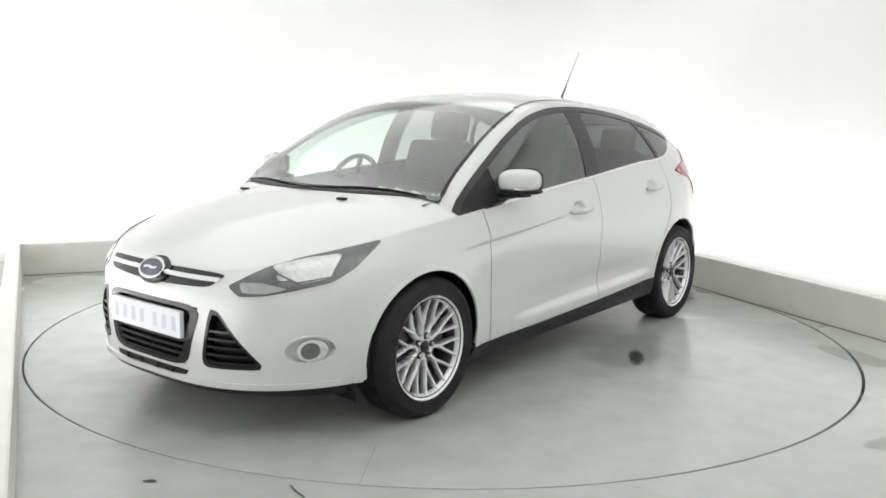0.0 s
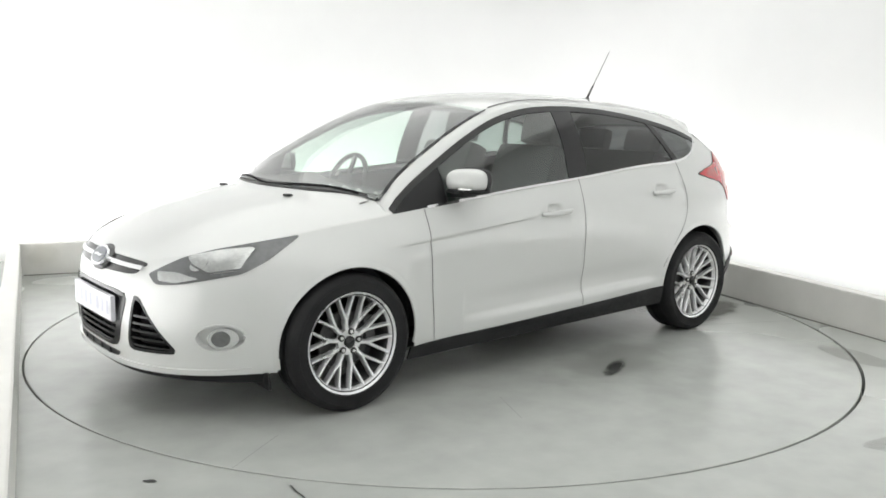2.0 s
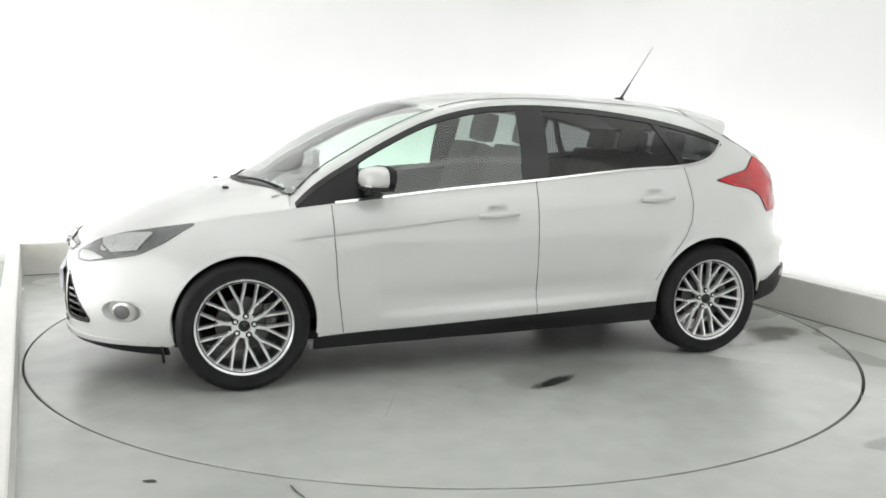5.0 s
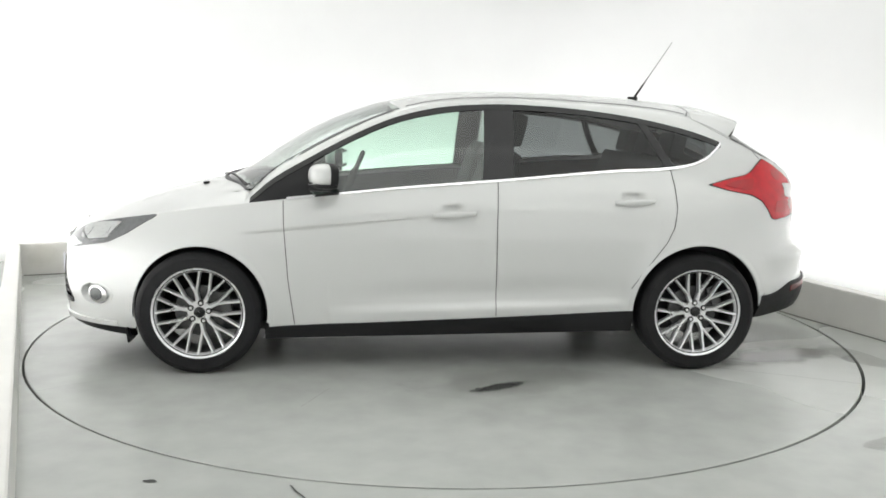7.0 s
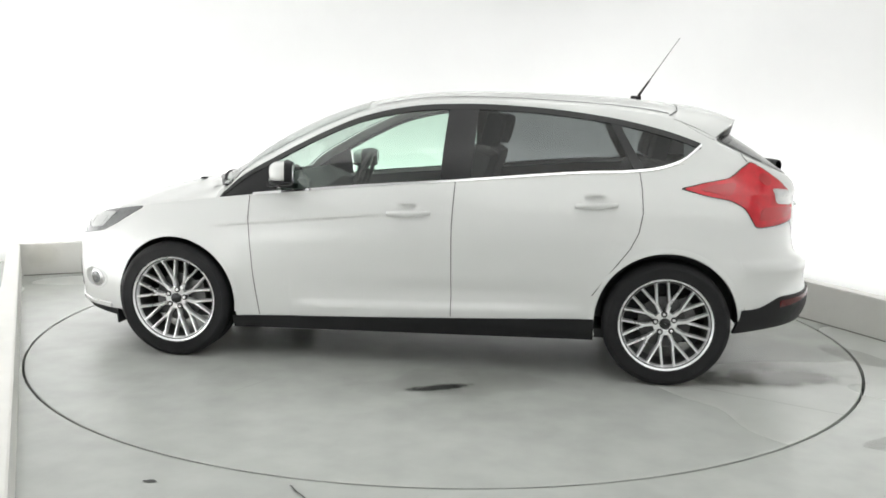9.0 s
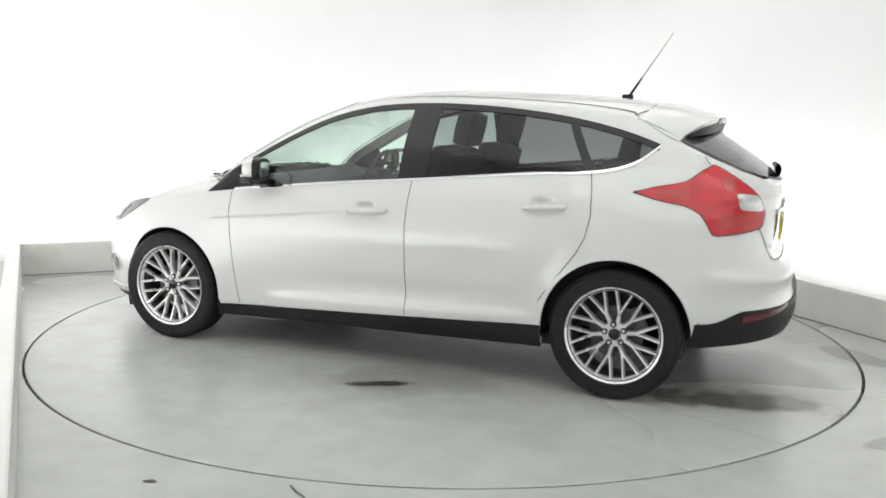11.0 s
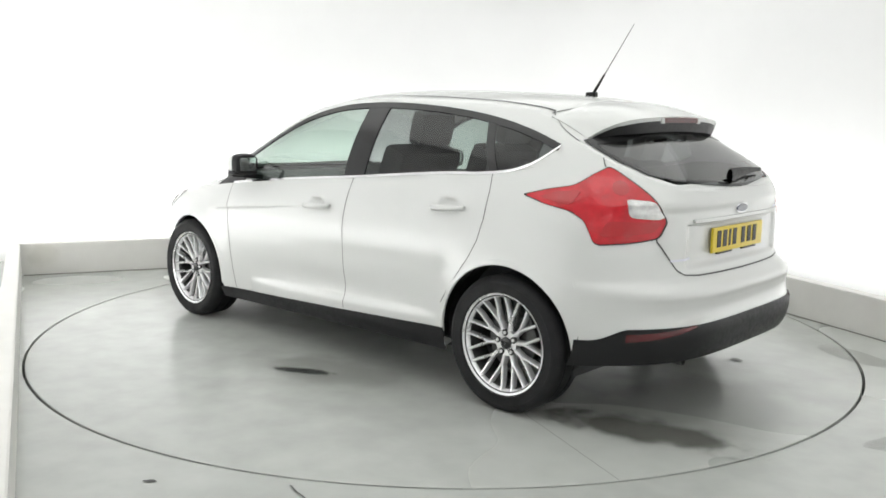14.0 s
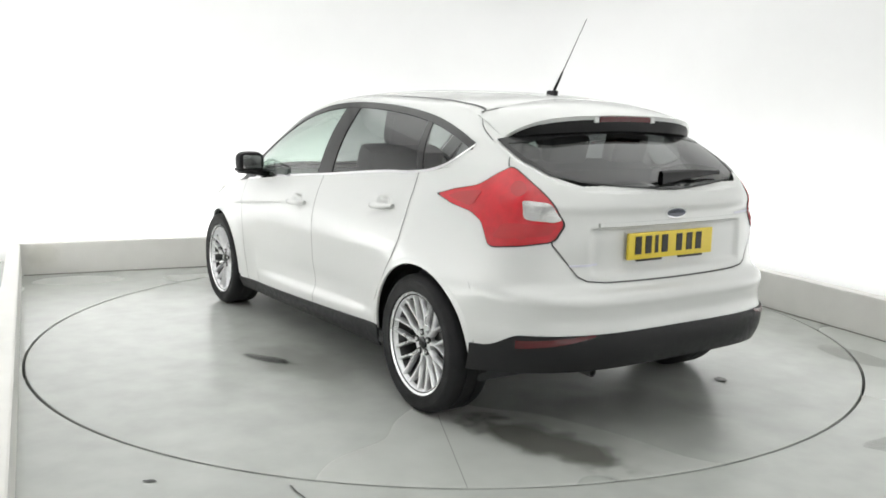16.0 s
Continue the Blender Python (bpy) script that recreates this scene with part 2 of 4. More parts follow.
def build_room():
    # floor with a round pit for the turntable
    bm = bmesh.new()
    n = 192
    ring, low, outer = [], [], []
    for k in range(n):
        a = 2 * math.pi * k / n
        c, s = math.cos(a), math.sin(a)
        ring.append(bm.verts.new((c * (R_DISC + 0.006), s * (R_DISC + 0.006), GROUND)))
        low.append(bm.verts.new((c * (R_DISC + 0.006), s * (R_DISC + 0.006), -0.12)))
        q = max(abs(c), abs(s))
        outer.append(bm.verts.new((c / q * 11, s / q * 11, GROUND)))
    for k in range(n):
        j = (k + 1) % n
        bm.faces.new((ring[k], ring[j], outer[j], outer[k]))
        bm.faces.new((low[k], low[j], ring[j], ring[k]))
    bm.faces.new(low)
    tagged(part("floor", bm, FLOORPAINT, smooth=False), "glossy pale grey painted floor round the turntable", "floor", kind="structure")
    # walls with one rounded back corner at each end
    path = [(-3.35, -7.2)]
    for cu, cv, a0 in ((-2.55, 2.65, 180), (2.55, 2.65, 90)):
        for k in range(13):
            a = radians(a0 - 90 * k / 12)
            path.append((cu + 0.8 * math.cos(a), cv + 0.8 * math.sin(a)))
    path += [(3.35, -7.2)]
    bm = bmesh.new()
    grid(bm, [[room(u, v, z) for u, v in path] for z in (-0.02, 1.2, 2.4, 3.5)])
    w = part("wall_curved", bm, WALLPAINT)
    md = w.modifiers.new("thick", "SOLIDIFY")
    md.thickness, md.offset = 0.1, 1.0
    tagged(w, "smooth white studio wall with rounded corners", "wall", kind="structure")
    w = part("wall_behind", box((6.9, 0.1, 3.5), Matrix.Translation(room(0, -7.25, 1.75)) @ pose(0, 0, 0, 0, 0, TILT)), WALLPAINT, smooth=False)
    tagged(w, "plain white studio wall", "wall", kind="structure")
    w = part("ceiling", box((7.0, 11.0, 0.1), Matrix.Translation(room(0, -1.9, 3.55)) @ pose(0, 0, 0, 0, 0, TILT)), WALLPAINT, smooth=False)
    tagged(w, "white ceiling", "ceiling", kind="structure")
    # low plinths round the platform
    def plinth(name, a, b, c, d):
        bm = bmesh.new()
        lo = [bm.verts.new(room(*q, GROUND)) for q in (a, b, c, d)]
        hi = [bm.verts.new(room(*q, 0.252)) for q in (a, b, c, d)]
        bm.faces.new(lo)
        top = bm.faces.new(hi)
        for i in range(4):
            j = (i + 1) % 4
            bm.faces.new((lo[i], lo[j], hi[j], hi[i]))
        bmesh.ops.bevel(bm, geom=list(top.edges), offset=0.006, segments=2, affect="EDGES")
        ob = part(name, bm, PLINTHPAINT)
        return tagged(ob, "low off-white painted plinth along the floor edge", "plinth", kind="structure")
    back = plinth("plinth_back", (-2.60, 2.641), (2.48, 2.641), (2.60, 2.74), (-2.70, 2.74))
    plinth("plinth_side", (2.48, 2.638), (2.48, -6.9), (2.58, -6.9), (2.60, 2.738))
    m = part("stain", blob(0.14, 0.11, 24, rough=0.1, z=0.0), AGED, back, "faint yellowed stain")
    m.matrix_local = Matrix.Translation(room(-2.44, 2.638, 0.15)) @ pose(0, 0, 0, 90, 0, TILT)
    for a, b in (((-2.59, 2.636), (2.47, 2.636)), ((2.474, 2.63), (2.474, -4.0))):
        p0, p1 = room(*a, GROUND + 0.001), room(*b, GROUND + 0.001)
        bm = bmesh.new()
        d = (p1 - p0).normalized()
        n = Vector((-d.y, d.x, 0)) * 0.004
        grid(bm, [[p0 - n, p1 - n], [p0 - n + Vector((0, 0, 0.007)), p1 - n + Vector((0, 0, 0.007))]])
        tagged(part("trim", bm, JOINT, smooth=False), "thin dark joint along the plinth foot", "joint", kind="structure")
    plinth("plinth_left", (-2.603, 2.64), (-2.365, -2.95), (-2.46, -2.95), (-2.703, 2.74))


build_room()


def build_floor_marks():
    ob = part("floor_stain", blob(0.020, 0.014, 3, rough=0.6), STAIN)
    ob.matrix_world = pose(-1.075, -2.462, GROUND)
    tagged(ob, "small dark scuff on the grey floor", "stain")
    bm = bmesh.new()
    pts = [(-0.553, -2.474), (-0.522, -2.53), (-0.495, -2.56), (-0.46, -2.62), (-0.40, -2.80)]
    grid(bm, [[(x - 0.004, y, GROUND + 0.004) for x, y in pts], [(x + 0.004, y, GROUND + 0.004) for x, y in pts]])
    tagged(part("floor_crack", bm, STAIN), "thin dark crack in the painted floor", "crack")


build_floor_marks()


def build_scuffs():
    """Curved rub marks on the floor beside the platform."""
    for (x, y), w, l, a in (((2.05, -1.92), 0.25, 0.10, 20), ((2.2, -1.72), 0.30, 0.09, 60), ((2.42, -0.55), 0.25, 0.12, 115), ((0.35, -2.66), 0.22, 0.05, 5)):
        ob = part("floor_grime", blob(w, l, int(x * 100), rough=0.15), GRIME)
        ob.matrix_world = pose(x, y, GROUND, 0, 0, a)
        tagged(ob, "faint dirty rub mark on the grey floor", "stain", group="rub marks on the floor")


build_scuffs()


def build_turntable():
    top = new("turntable")
    tagged(top, "round grey painted turntable set flush in the floor", "turntable")
    bm = bmesh.new()
    n = 192
    rows = []
    for k in range(n + 1):
        a = 2 * math.pi * k / n
        rows.append([(r * math.cos(a), r * math.sin(a), z) for r, z in ((R_DISC - 0.007, -0.11), (R_DISC - 0.007, -0.002), (R_DISC - 0.010, 0.0), (R_DISC - 0.014, 0.0), (R_DISC - 0.03, 0.0), (1.6, 0), (0.8, 0), (0.001, 0))])
    grid(bm, rows)
    bmesh.ops.remove_doubles(bm, verts=bm.verts, dist=0.0002)
    bmesh.ops.translate(bm, vec=(0.0030, -0.0024, 0), verts=bm.verts)
    part("platform", bm, DISCPAINT, top)
    m = part("stain", blob(0.19, 0.055, 8, rough=0.2), OIL, top, "dark oily stain")
    m.matrix_local = pose(*MARK, 0, 0, 0, MARK_A)
    m = part("streak", blob(0.57, 0.20, 21, rough=0.05), DAMP, top, "long damp tyre streak")
    m.matrix_local = pose(*STREAK, 0, 0, 0, STREAK_A)
    for a, b in (((-1.395, 0.949), (-2.105, 1.278)), ((1.794, 1.076), (2.105, 1.283)), ((0.684, 1.27), (0.805, 1.543))):
        p, q = Vector((*a, 0.0006)), Vector((*b, 0.0006))
        n = Vector((p.y - q.y, q.x - p.x, 0)).normalized() * 0.0018
        bm = bmesh.new()
        grid(bm, [[p - n, q - n], [p + n, q + n]])
        part("seam", bm, SEAM, top, "faint seam between painted plates")
    # the second patch is partly the car tail's shade, painted as colour
    for (x, y), (w, l), a in (((-0.25, 1.18), (0.62, 0.30), 10), ((-1.85, 0.25), (0.62, 0.62), 0)):
        m = part("grime_shade", blob(w, l, int(w * 100 + l * 10), rough=0.1, z=0.002), grime_shade_of(w, l), top, "faint dark grime, partly painted shade")
        m.matrix_local = pose(x, y, 0, 0, 0, a)
    m = part("spot", blob(0.04, 0.03, 5), STAIN, top, "small dark spot")
    m.matrix_local = pose(*SPOT, 0)
    return top


MARK, MARK_A = (-0.17, 1.28), 27
STREAK, STREAK_A = (-1.88, 0.75), 12
SPOT = (-1.695, -0.64)
turntable = build_turntable()


# ---------------------------------------------------------------- the car: its surface as curves (x forward, y left, z up)
WIDTH = curve((0.14, 0.835), (0.22, 0.858), (0.32, 0.874), (0.45, 0.885), (0.60, 0.892), (0.74, 0.895), (0.84, 0.880), (0.93, 0.852), (1.02, 0.812), (1.10, 0.775), (1.18, 0.735))
NOSE = curve((0.13, 2.12), (0.19, 2.165), (0.28, 2.178), (0.40, 2.185), (0.52, 2.175), (0.62, 2.155), (0.70, 2.10), (0.76, 2.03), (0.84, 1.90))
TAIL = curve((0.18, -2.00), (0.27, -2.07), (0.36, -2.125), (0.445, -2.138), (0.475, -2.132), (0.505, -2.123), (0.54, -2.119), (0.575, -2.122), (0.605, -2.127), (0.630, -2.114), (0.660, -2.068), (0.70, -2.047), (0.86, -2.044), (0.95, -2.038), (0.985, -2.046), (1.01, -2.040), (1.08, -2.005), (1.18, -1.93))
BELT = curve((2.16, 0.672), (2.08, 0.695), (1.95, 0.730), (1.75, 0.775), (1.55, 0.818), (1.30, 0.856), (1.07, 0.884), (0.84, 0.911), (0.30, 0.967), (-0.25, 1.012), (-0.90, 1.070), (-1.12, 1.080), (-1.30, 1.105), (-1.50, 1.142), (-1.72, 1.142), (-1.82, 1.112), (-1.90, 1.076), (-2.02, 1.040))
GLASSTOP = curve((1.07, 0.886), (0.97, 0.978), (0.77, 1.100), (0.49, 1.248), (0.31, 1.323), (0.07, 1.380), (-0.21, 1.402), (-0.49, 1.398), (-0.77, 1.377), (-1.09, 1.331), (-1.35, 1.268), (-1.48, 1.222))
RAIL_Z = curve((1.18, 0.875), (1.07, 0.905), (0.97, 1.008), (0.77, 1.132), (0.49, 1.282), (0.31, 1.357), (0.07, 1.414), (-0.21, 1.434), (-0.49, 1.432), (-0.77, 1.418), (-1.09, 1.394), (-1.35, 1.345), (-1.48, 1.278), (-1.563, 1.238), (-1.64, 1.203), (-1.75, 1.153), (-1.81, 1.130), (-1.86, 1.106), (-1.95, 1.070), (-2.02, 1.044))
RAIL_Y = curve((1.10, 0.772), (0.97, 0.752), (0.77, 0.715), (0.49, 0.668), (0.07, 0.615), (-0.49, 0.595), (-1.09, 0.565), (-1.35, 0.590), (-1.48, 0.632), (-1.60, 0.648), (-1.75, 0.642), (-1.86, 0.622), (-1.96, 0.525), (-2.04, 0.0))
TOP = curve((2.16, 0.676), (2.08, 0.722), (1.98, 0.772), (1.82, 0.842), (1.65, 0.896), (1.40, 0.955), (1.24, 0.985), (1.10, 1.060), (0.97, 1.150), (0.77, 1.270), (0.49, 1.385), (0.22, 1.455), (-0.06, 1.488), (-0.41, 1.496), (-0.76, 1.488), (-1.17, 1.466), (-1.40, 1.436), (-1.50, 1.395), (-1.60, 1.335), (-1.68, 1.285), (-1.76, 1.236), (-1.86, 1.170), (-1.95, 1.106), (-2.04, 1.040))
XF, XR, NF, NR = 0.90, -0.90, 3.0, 3.9


def width_at(x, z):
    return WIDTH(z) - 0.055 * step(0.55, 1.35, x) * step(0.62, 0.92, z)


def relief(x, z):
    """Pressed lines of the doors: flared foot, shoulder line, hollows behind the handles."""
    d = 0.0
    a = (0.66 - x) / 1.60
    if 0 < a < 1:
        k = math.sin(math.pi * a) ** 0.5
        d += k * (0.019 * step(0.355 + 0.05 * a, 0.305 + 0.05 * a, z) * step(0.19, 0.27, z) - 0.011 * math.exp(-((z - 0.405 - 0.05 * a) / 0.06) ** 2))
    if -1.25 < x < 1.15:
        zl = 0.752 + (0.89 - x) * 0.098
        d += 0.010 * step(zl - 0.006, zl + 0.006, z) * step(zl + 0.16, zl + 0.03, z) * step(1.15, 0.95, x) * step(-0.22, 0.42, x)
    for ax, az, ar in WHEELS:
        q = math.hypot(x - ax, z - az)
        d += 0.014 * math.exp(-((max(q, ar) - ar) / 0.075) ** 2) * step(0.16, 0.26, z)
    for hx, hz in ((0.012, 0.856), (-0.958, 0.928)):
        d -= 0.020 * math.exp(-((x - hx) / 0.050) ** 4 - ((z - hz) / 0.024) ** 4)
    return d


def side_y(x, z):
    """Half width of the lower body at x, z."""
    w = width_at(x, z) + relief(x, z)
    if x > XF:
        u = min(1.0, (x - XF) / (NOSE(z) - XF))
        return w * max(0.0, 1 - u ** NF) ** (1 / NF)
    if x < XR:
        u = min(1.0, (x - XR) / (TAIL(z) - XR))
        return w * max(0.0, 1 - u ** NR) ** (1 / NR)
    return w


def around(u, z):
    """Point of the lower body by its column: -1 tail, +1 nose."""
    if u >= 0.5:
        x = XF + (u - 0.5) * 2 * (NOSE(z) - XF)
    elif u <= -0.5:
        x = XR + (-u - 0.5) * 2 * (TAIL(z) - XR)
    else:
        x = u * 2 * XF
    return Vector((x, side_y(x, z), z))


def rim_of(u):
    """Top edge of the lower body in this column."""
    z = 0.8
    for _ in range(14):
        z = BELT(around(u, z).x)
    return around(u, z)


def rail(x):
    """Edge between the cabin side and the roof or glass."""
    e = side_y(x, BELT(x))
    if x > 1.085:
        return Vector((x, e * 0.998, BELT(x) + 0.001))
    y = min(RAIL_Y(x), e * 0.97)
    return Vector((x, y, max(RAIL_Z(x), BELT(x) + 0.004)))


def cabin_side(x, t):
    """Cabin side from belt (0) to rail (1)."""
    a, b = Vector((x, side_y(x, BELT(x)), BELT(x))), rail(x)
    p = a.lerp(b, t)
    return p + Vector((0, 0.030 * math.sin(math.pi * t) * step(0.05, 0.35, b.z - a.z), 0))


def cabin_at(x, z):
    a, b = BELT(x), rail(x).z
    return cabin_side(x, min(1.0, max(0.0, (z - a) / max(1e-4, b - a))))


def top_z(x, y):
    r = rail(x)
    q = min(1.0, abs(y) / max(r.y, 1e-4))
    return r.z + (TOP(x) - r.z) * (1 - q ** 2.5)


def top_at(x, y):
    return Vector((x, y, top_z(x, y)))


def tail_dent(y, z):
    """Depth of the number plate pocket in the tailgate."""
    return 0.018 * step(0.475, 0.435, abs(y)) * step(0.700, 0.725, z) * step(0.902, 0.894, z)


def front_at(y, z):
    """Point of the front face."""
    w = width_at(2.0, z)
    u = max(0.0, 1 - (abs(y) / w) ** NF) ** (1 / NF)
    return Vector((XF + u * (NOSE(z) - XF), y, z))


def rear_at(y, z):
    w = WIDTH(z)
    u = max(0.0, 1 - (abs(y) / w) ** NR) ** (1 / NR)
    return Vector((XR + u * (TAIL(z) - XR) + tail_dent(y, z), y, z))


def side_at(x, z):
    return Vector((x, side_y(x, z), z))


def lerp(a, b, t):
    return a + (b - a) * t


def patch(fn, na, nb, off, thick=0.0, mirror=False, bm=None):
    """A sheet over fn(a, b), a and b from 0 to 1, lifted by off along its outward normal, with folded edges."""
    bm = bm or bmesh.new()
    e = 1e-3
    pts, nrm = [], []
    for i in range(na + 1):
        row, nr = [], []
        for j in range(nb + 1):
            a, b = i / na, j / nb
            p = fn(a, b)
            da = fn(min(1, a + e), b) - fn(max(0, a - e), b)
            db = fn(a, min(1, b + e)) - fn(a, max(0, b - e))
            n = da.cross(db)
            if n.length < 1e-12:
                n = Vector((p.x, p.y, p.z - 0.6))
            n.normalize()
            if n.dot(Vector((p.x * 0.35, p.y, p.z - 0.5))) < 0:
                n = -n
            row.append(p + n * off)
            nr.append(n)
        pts.append(row)
        nrm.append(nr)
    for s in ((1, -1) if mirror else (1,)):
        vs = grid(bm, [[Vector((p.x, p.y * s, p.z)) for p in row] for row in pts])
        if thick:
            edge = [(i, 0) for i in range(na + 1)] + [(na, j) for j in range(1, nb + 1)] + [(i, nb) for i in range(na - 1, -1, -1)] + [(0, j) for j in range(nb - 1, 0, -1)]
            low = []
            for i, j in edge:
                p, n = pts[i][j], nrm[i][j]
                q = p - n * thick
                low.append(bm.verts.new((q.x, q.y * s, q.z)))
            for k in range(len(edge)):
                j = (k + 1) % len(edge)
                a, b = vs[edge[k][0]][edge[k][1]], vs[edge[j][0]][edge[j][1]]
                try:
                    bm.faces.new((a, b, low[j], low[k]))
                except ValueError:
                    pass
    return bm


def strip(fn, path, wide, off, n=None, bm=None, mirror=False):
    """A narrow band along a path of (a, b) on the surface fn."""
    bm = bm or bmesh.new()
    P = [Vector((*q, 0)) for q in path]
    dense = []
    n = n or 8
    for a, b in zip(P, P[1:]):
        dense += [a.lerp(b, k / n) for k in range(n)]
    dense.append(P[-1])
    left, right = [], []
    for k, q in enumerate(dense):
        d = (dense[min(k + 1, len(dense) - 1)] - dense[max(k - 1, 0)]).normalized()
        w = Vector((-d.y, d.x, 0)) * wide / 2
        p0 = fn(q.x, q.y)
        na = (fn(q.x + 1e-3, q.y) - p0).cross(fn(q.x, q.y + 1e-3) - p0)
        na = na.normalized() if na.length > 1e-12 else Vector((0, 1, 0))
        if na.dot(Vector((p0.x * 0.35, p0.y, p0.z - 0.5))) < 0:
            na = -na
        left.append(fn(q.x + w.x, q.y + w.y) + na * off)
        right.append(fn(q.x - w.x, q.y - w.y) + na * off)
    for s in ((1, -1) if mirror else (1,)):
        grid(bm, [[Vector((p.x, p.y * s, p.z)) for p in left], [Vector((p.x, p.y * s, p.z)) for p in right]])
    return bm


WHEELS = ((1.316, 0.318, 0.349), (-1.336, 0.322, 0.364))    # axle x, arch centre z, arch radius
GLASS_X = (1.0, -1.40)


GLASSLOW = curve((1.10, 0.880), (0.84, 0.911), (0.30, 0.967), (-0.25, 1.012), (-0.90, 1.070), (-1.12, 1.081), (-1.30, 1.108), (-1.40, 1.150), (-1.488, 1.223))


def build_shell(car):
    """Painted shell with arches and glass openings left free."""
    N = 240
    us = []
    for k in range(-N, N + 1):
        s = k / N
        t = abs(s)
        us.append(math.copysign(t if t < 0.5 else 0.5 + 0.5 * (1 - (1 - (t - 0.5) * 2) ** 2.0), s))
    NL = 92
    bm = bmesh.new()
    rows = []
    tags = []
    for u in us:
        rim = rim_of(u)
        x = rim.x
        bottom = 0.17 + 0.06 * step(0.9, -0.95, x) if -1.6 < x < 1.25 else (0.214 if x > 0 else lerp(0.30, 0.345, step(-1.7, -2.0, x)))
        row, tag = [], []
        row.append(Vector((around(u, bottom).x * 0.985, around(u, bottom).y * 0.90, bottom + 0.015)))
        tag.append("under")
        for j in range(NL + 1):
            z = bottom + (rim.z - bottom) * j / NL
            p = around(u, z)
            if p.x < -1.8:
                p.x += tail_dent(p.y, p.z)
            row.append(p)
            tag.append("low")
        r = rail(x)
        hi = min(GLASSTOP(x), r.z - 0.02) if 1.07 > x > -1.48 else lerp(rim.z, r.z, 0.7)
        t_hi = (hi - rim.z) / max(1e-5, r.z - rim.z)
        for j in range(1, 7):
            row.append(cabin_side(x, t_hi * j / 6))
            tag.append("glass")
        for t in (0.5, 1.0):
            row.append(cabin_side(x, lerp(t_hi, 1.0, t)))
            tag.append("frame")
        for q in (0.97, 0.94, 0.9, 0.86, 0.8, 0.7, 0.6, 0.5, 0.4, 0.3, 0.2, 0.1, 0.0):
            row.append(top_at(x, r.y * q))
            tag.append("top")
        rows.append(row)
        tags.append(tag)
    # smooth arch edges
    for row, tag in zip(rows, tags):
        for j, p in enumerate(row):
            if tag[j] != "low":
                continue
            for ax, az, ar in WHEELS:
                d = Vector((p.x - ax, p.z - az))
                if abs(d.length - ar) < 0.0085 and p.z > 0.2:
                    d = d.normalized() * ar
                    row[j] = Vector((ax + d.x, side_y(ax + d.x, az + d.y), az + d.y))
    for s in (1, -1):
        vs = [[bm.verts.new((p.x, p.y * s, p.z)) for p in row] for row in rows]
        for i in range(len(vs) - 1):
            for j in range(len(rows[0]) - 1):
                c = (rows[i][j] + rows[i + 1][j] + rows[i][j + 1] + rows[i + 1][j + 1]) / 4
                tg = tags[i][j + 1]
                if tg in ("low", "under") and any((c.x - ax) ** 2 + (c.z - az) ** 2 < (ar + 0.008) ** 2 for ax, az, ar in WHEELS):
                    continue
                if tg == "low" and in_opening(c):
                    continue
                if tg == "glass" and GLASS_X[1] < c.x < GLASS_X[0]:
                    continue
                if tg == "top":
                    q = abs(c.y) / max(rail(c.x).y, 1e-4)
                    if q < 0.925 and ws_low(c.y) + 0.03 > c.x + 0.06 and c.x > ws_high(c.y) + 0.03:
                        continue
                    if q < 0.93 and c.x < rg_high(q) - 0.012 and c.z > 1.072:
                        continue
                try:
                    bm.faces.new((vs[i][j], vs[i + 1][j], vs[i + 1][j + 1], vs[i][j + 1]))
                except ValueError:
                    pass
    bmesh.ops.remove_doubles(bm, verts=bm.verts, dist=0.0006)
    return part("body_shell", bm, PAINT, car, "white painted steel body shell")


def ws_low(y):
    """Lower edge of the windscreen."""
    return 1.27 - 0.42 * y * y


def rg_high(q):
    """Upper edge of the rear glass, by its share of the half width."""
    return -1.64 + 0.077 * q ** 4


def ws_high(y):
    return 0.36 - 0.22 * y * y


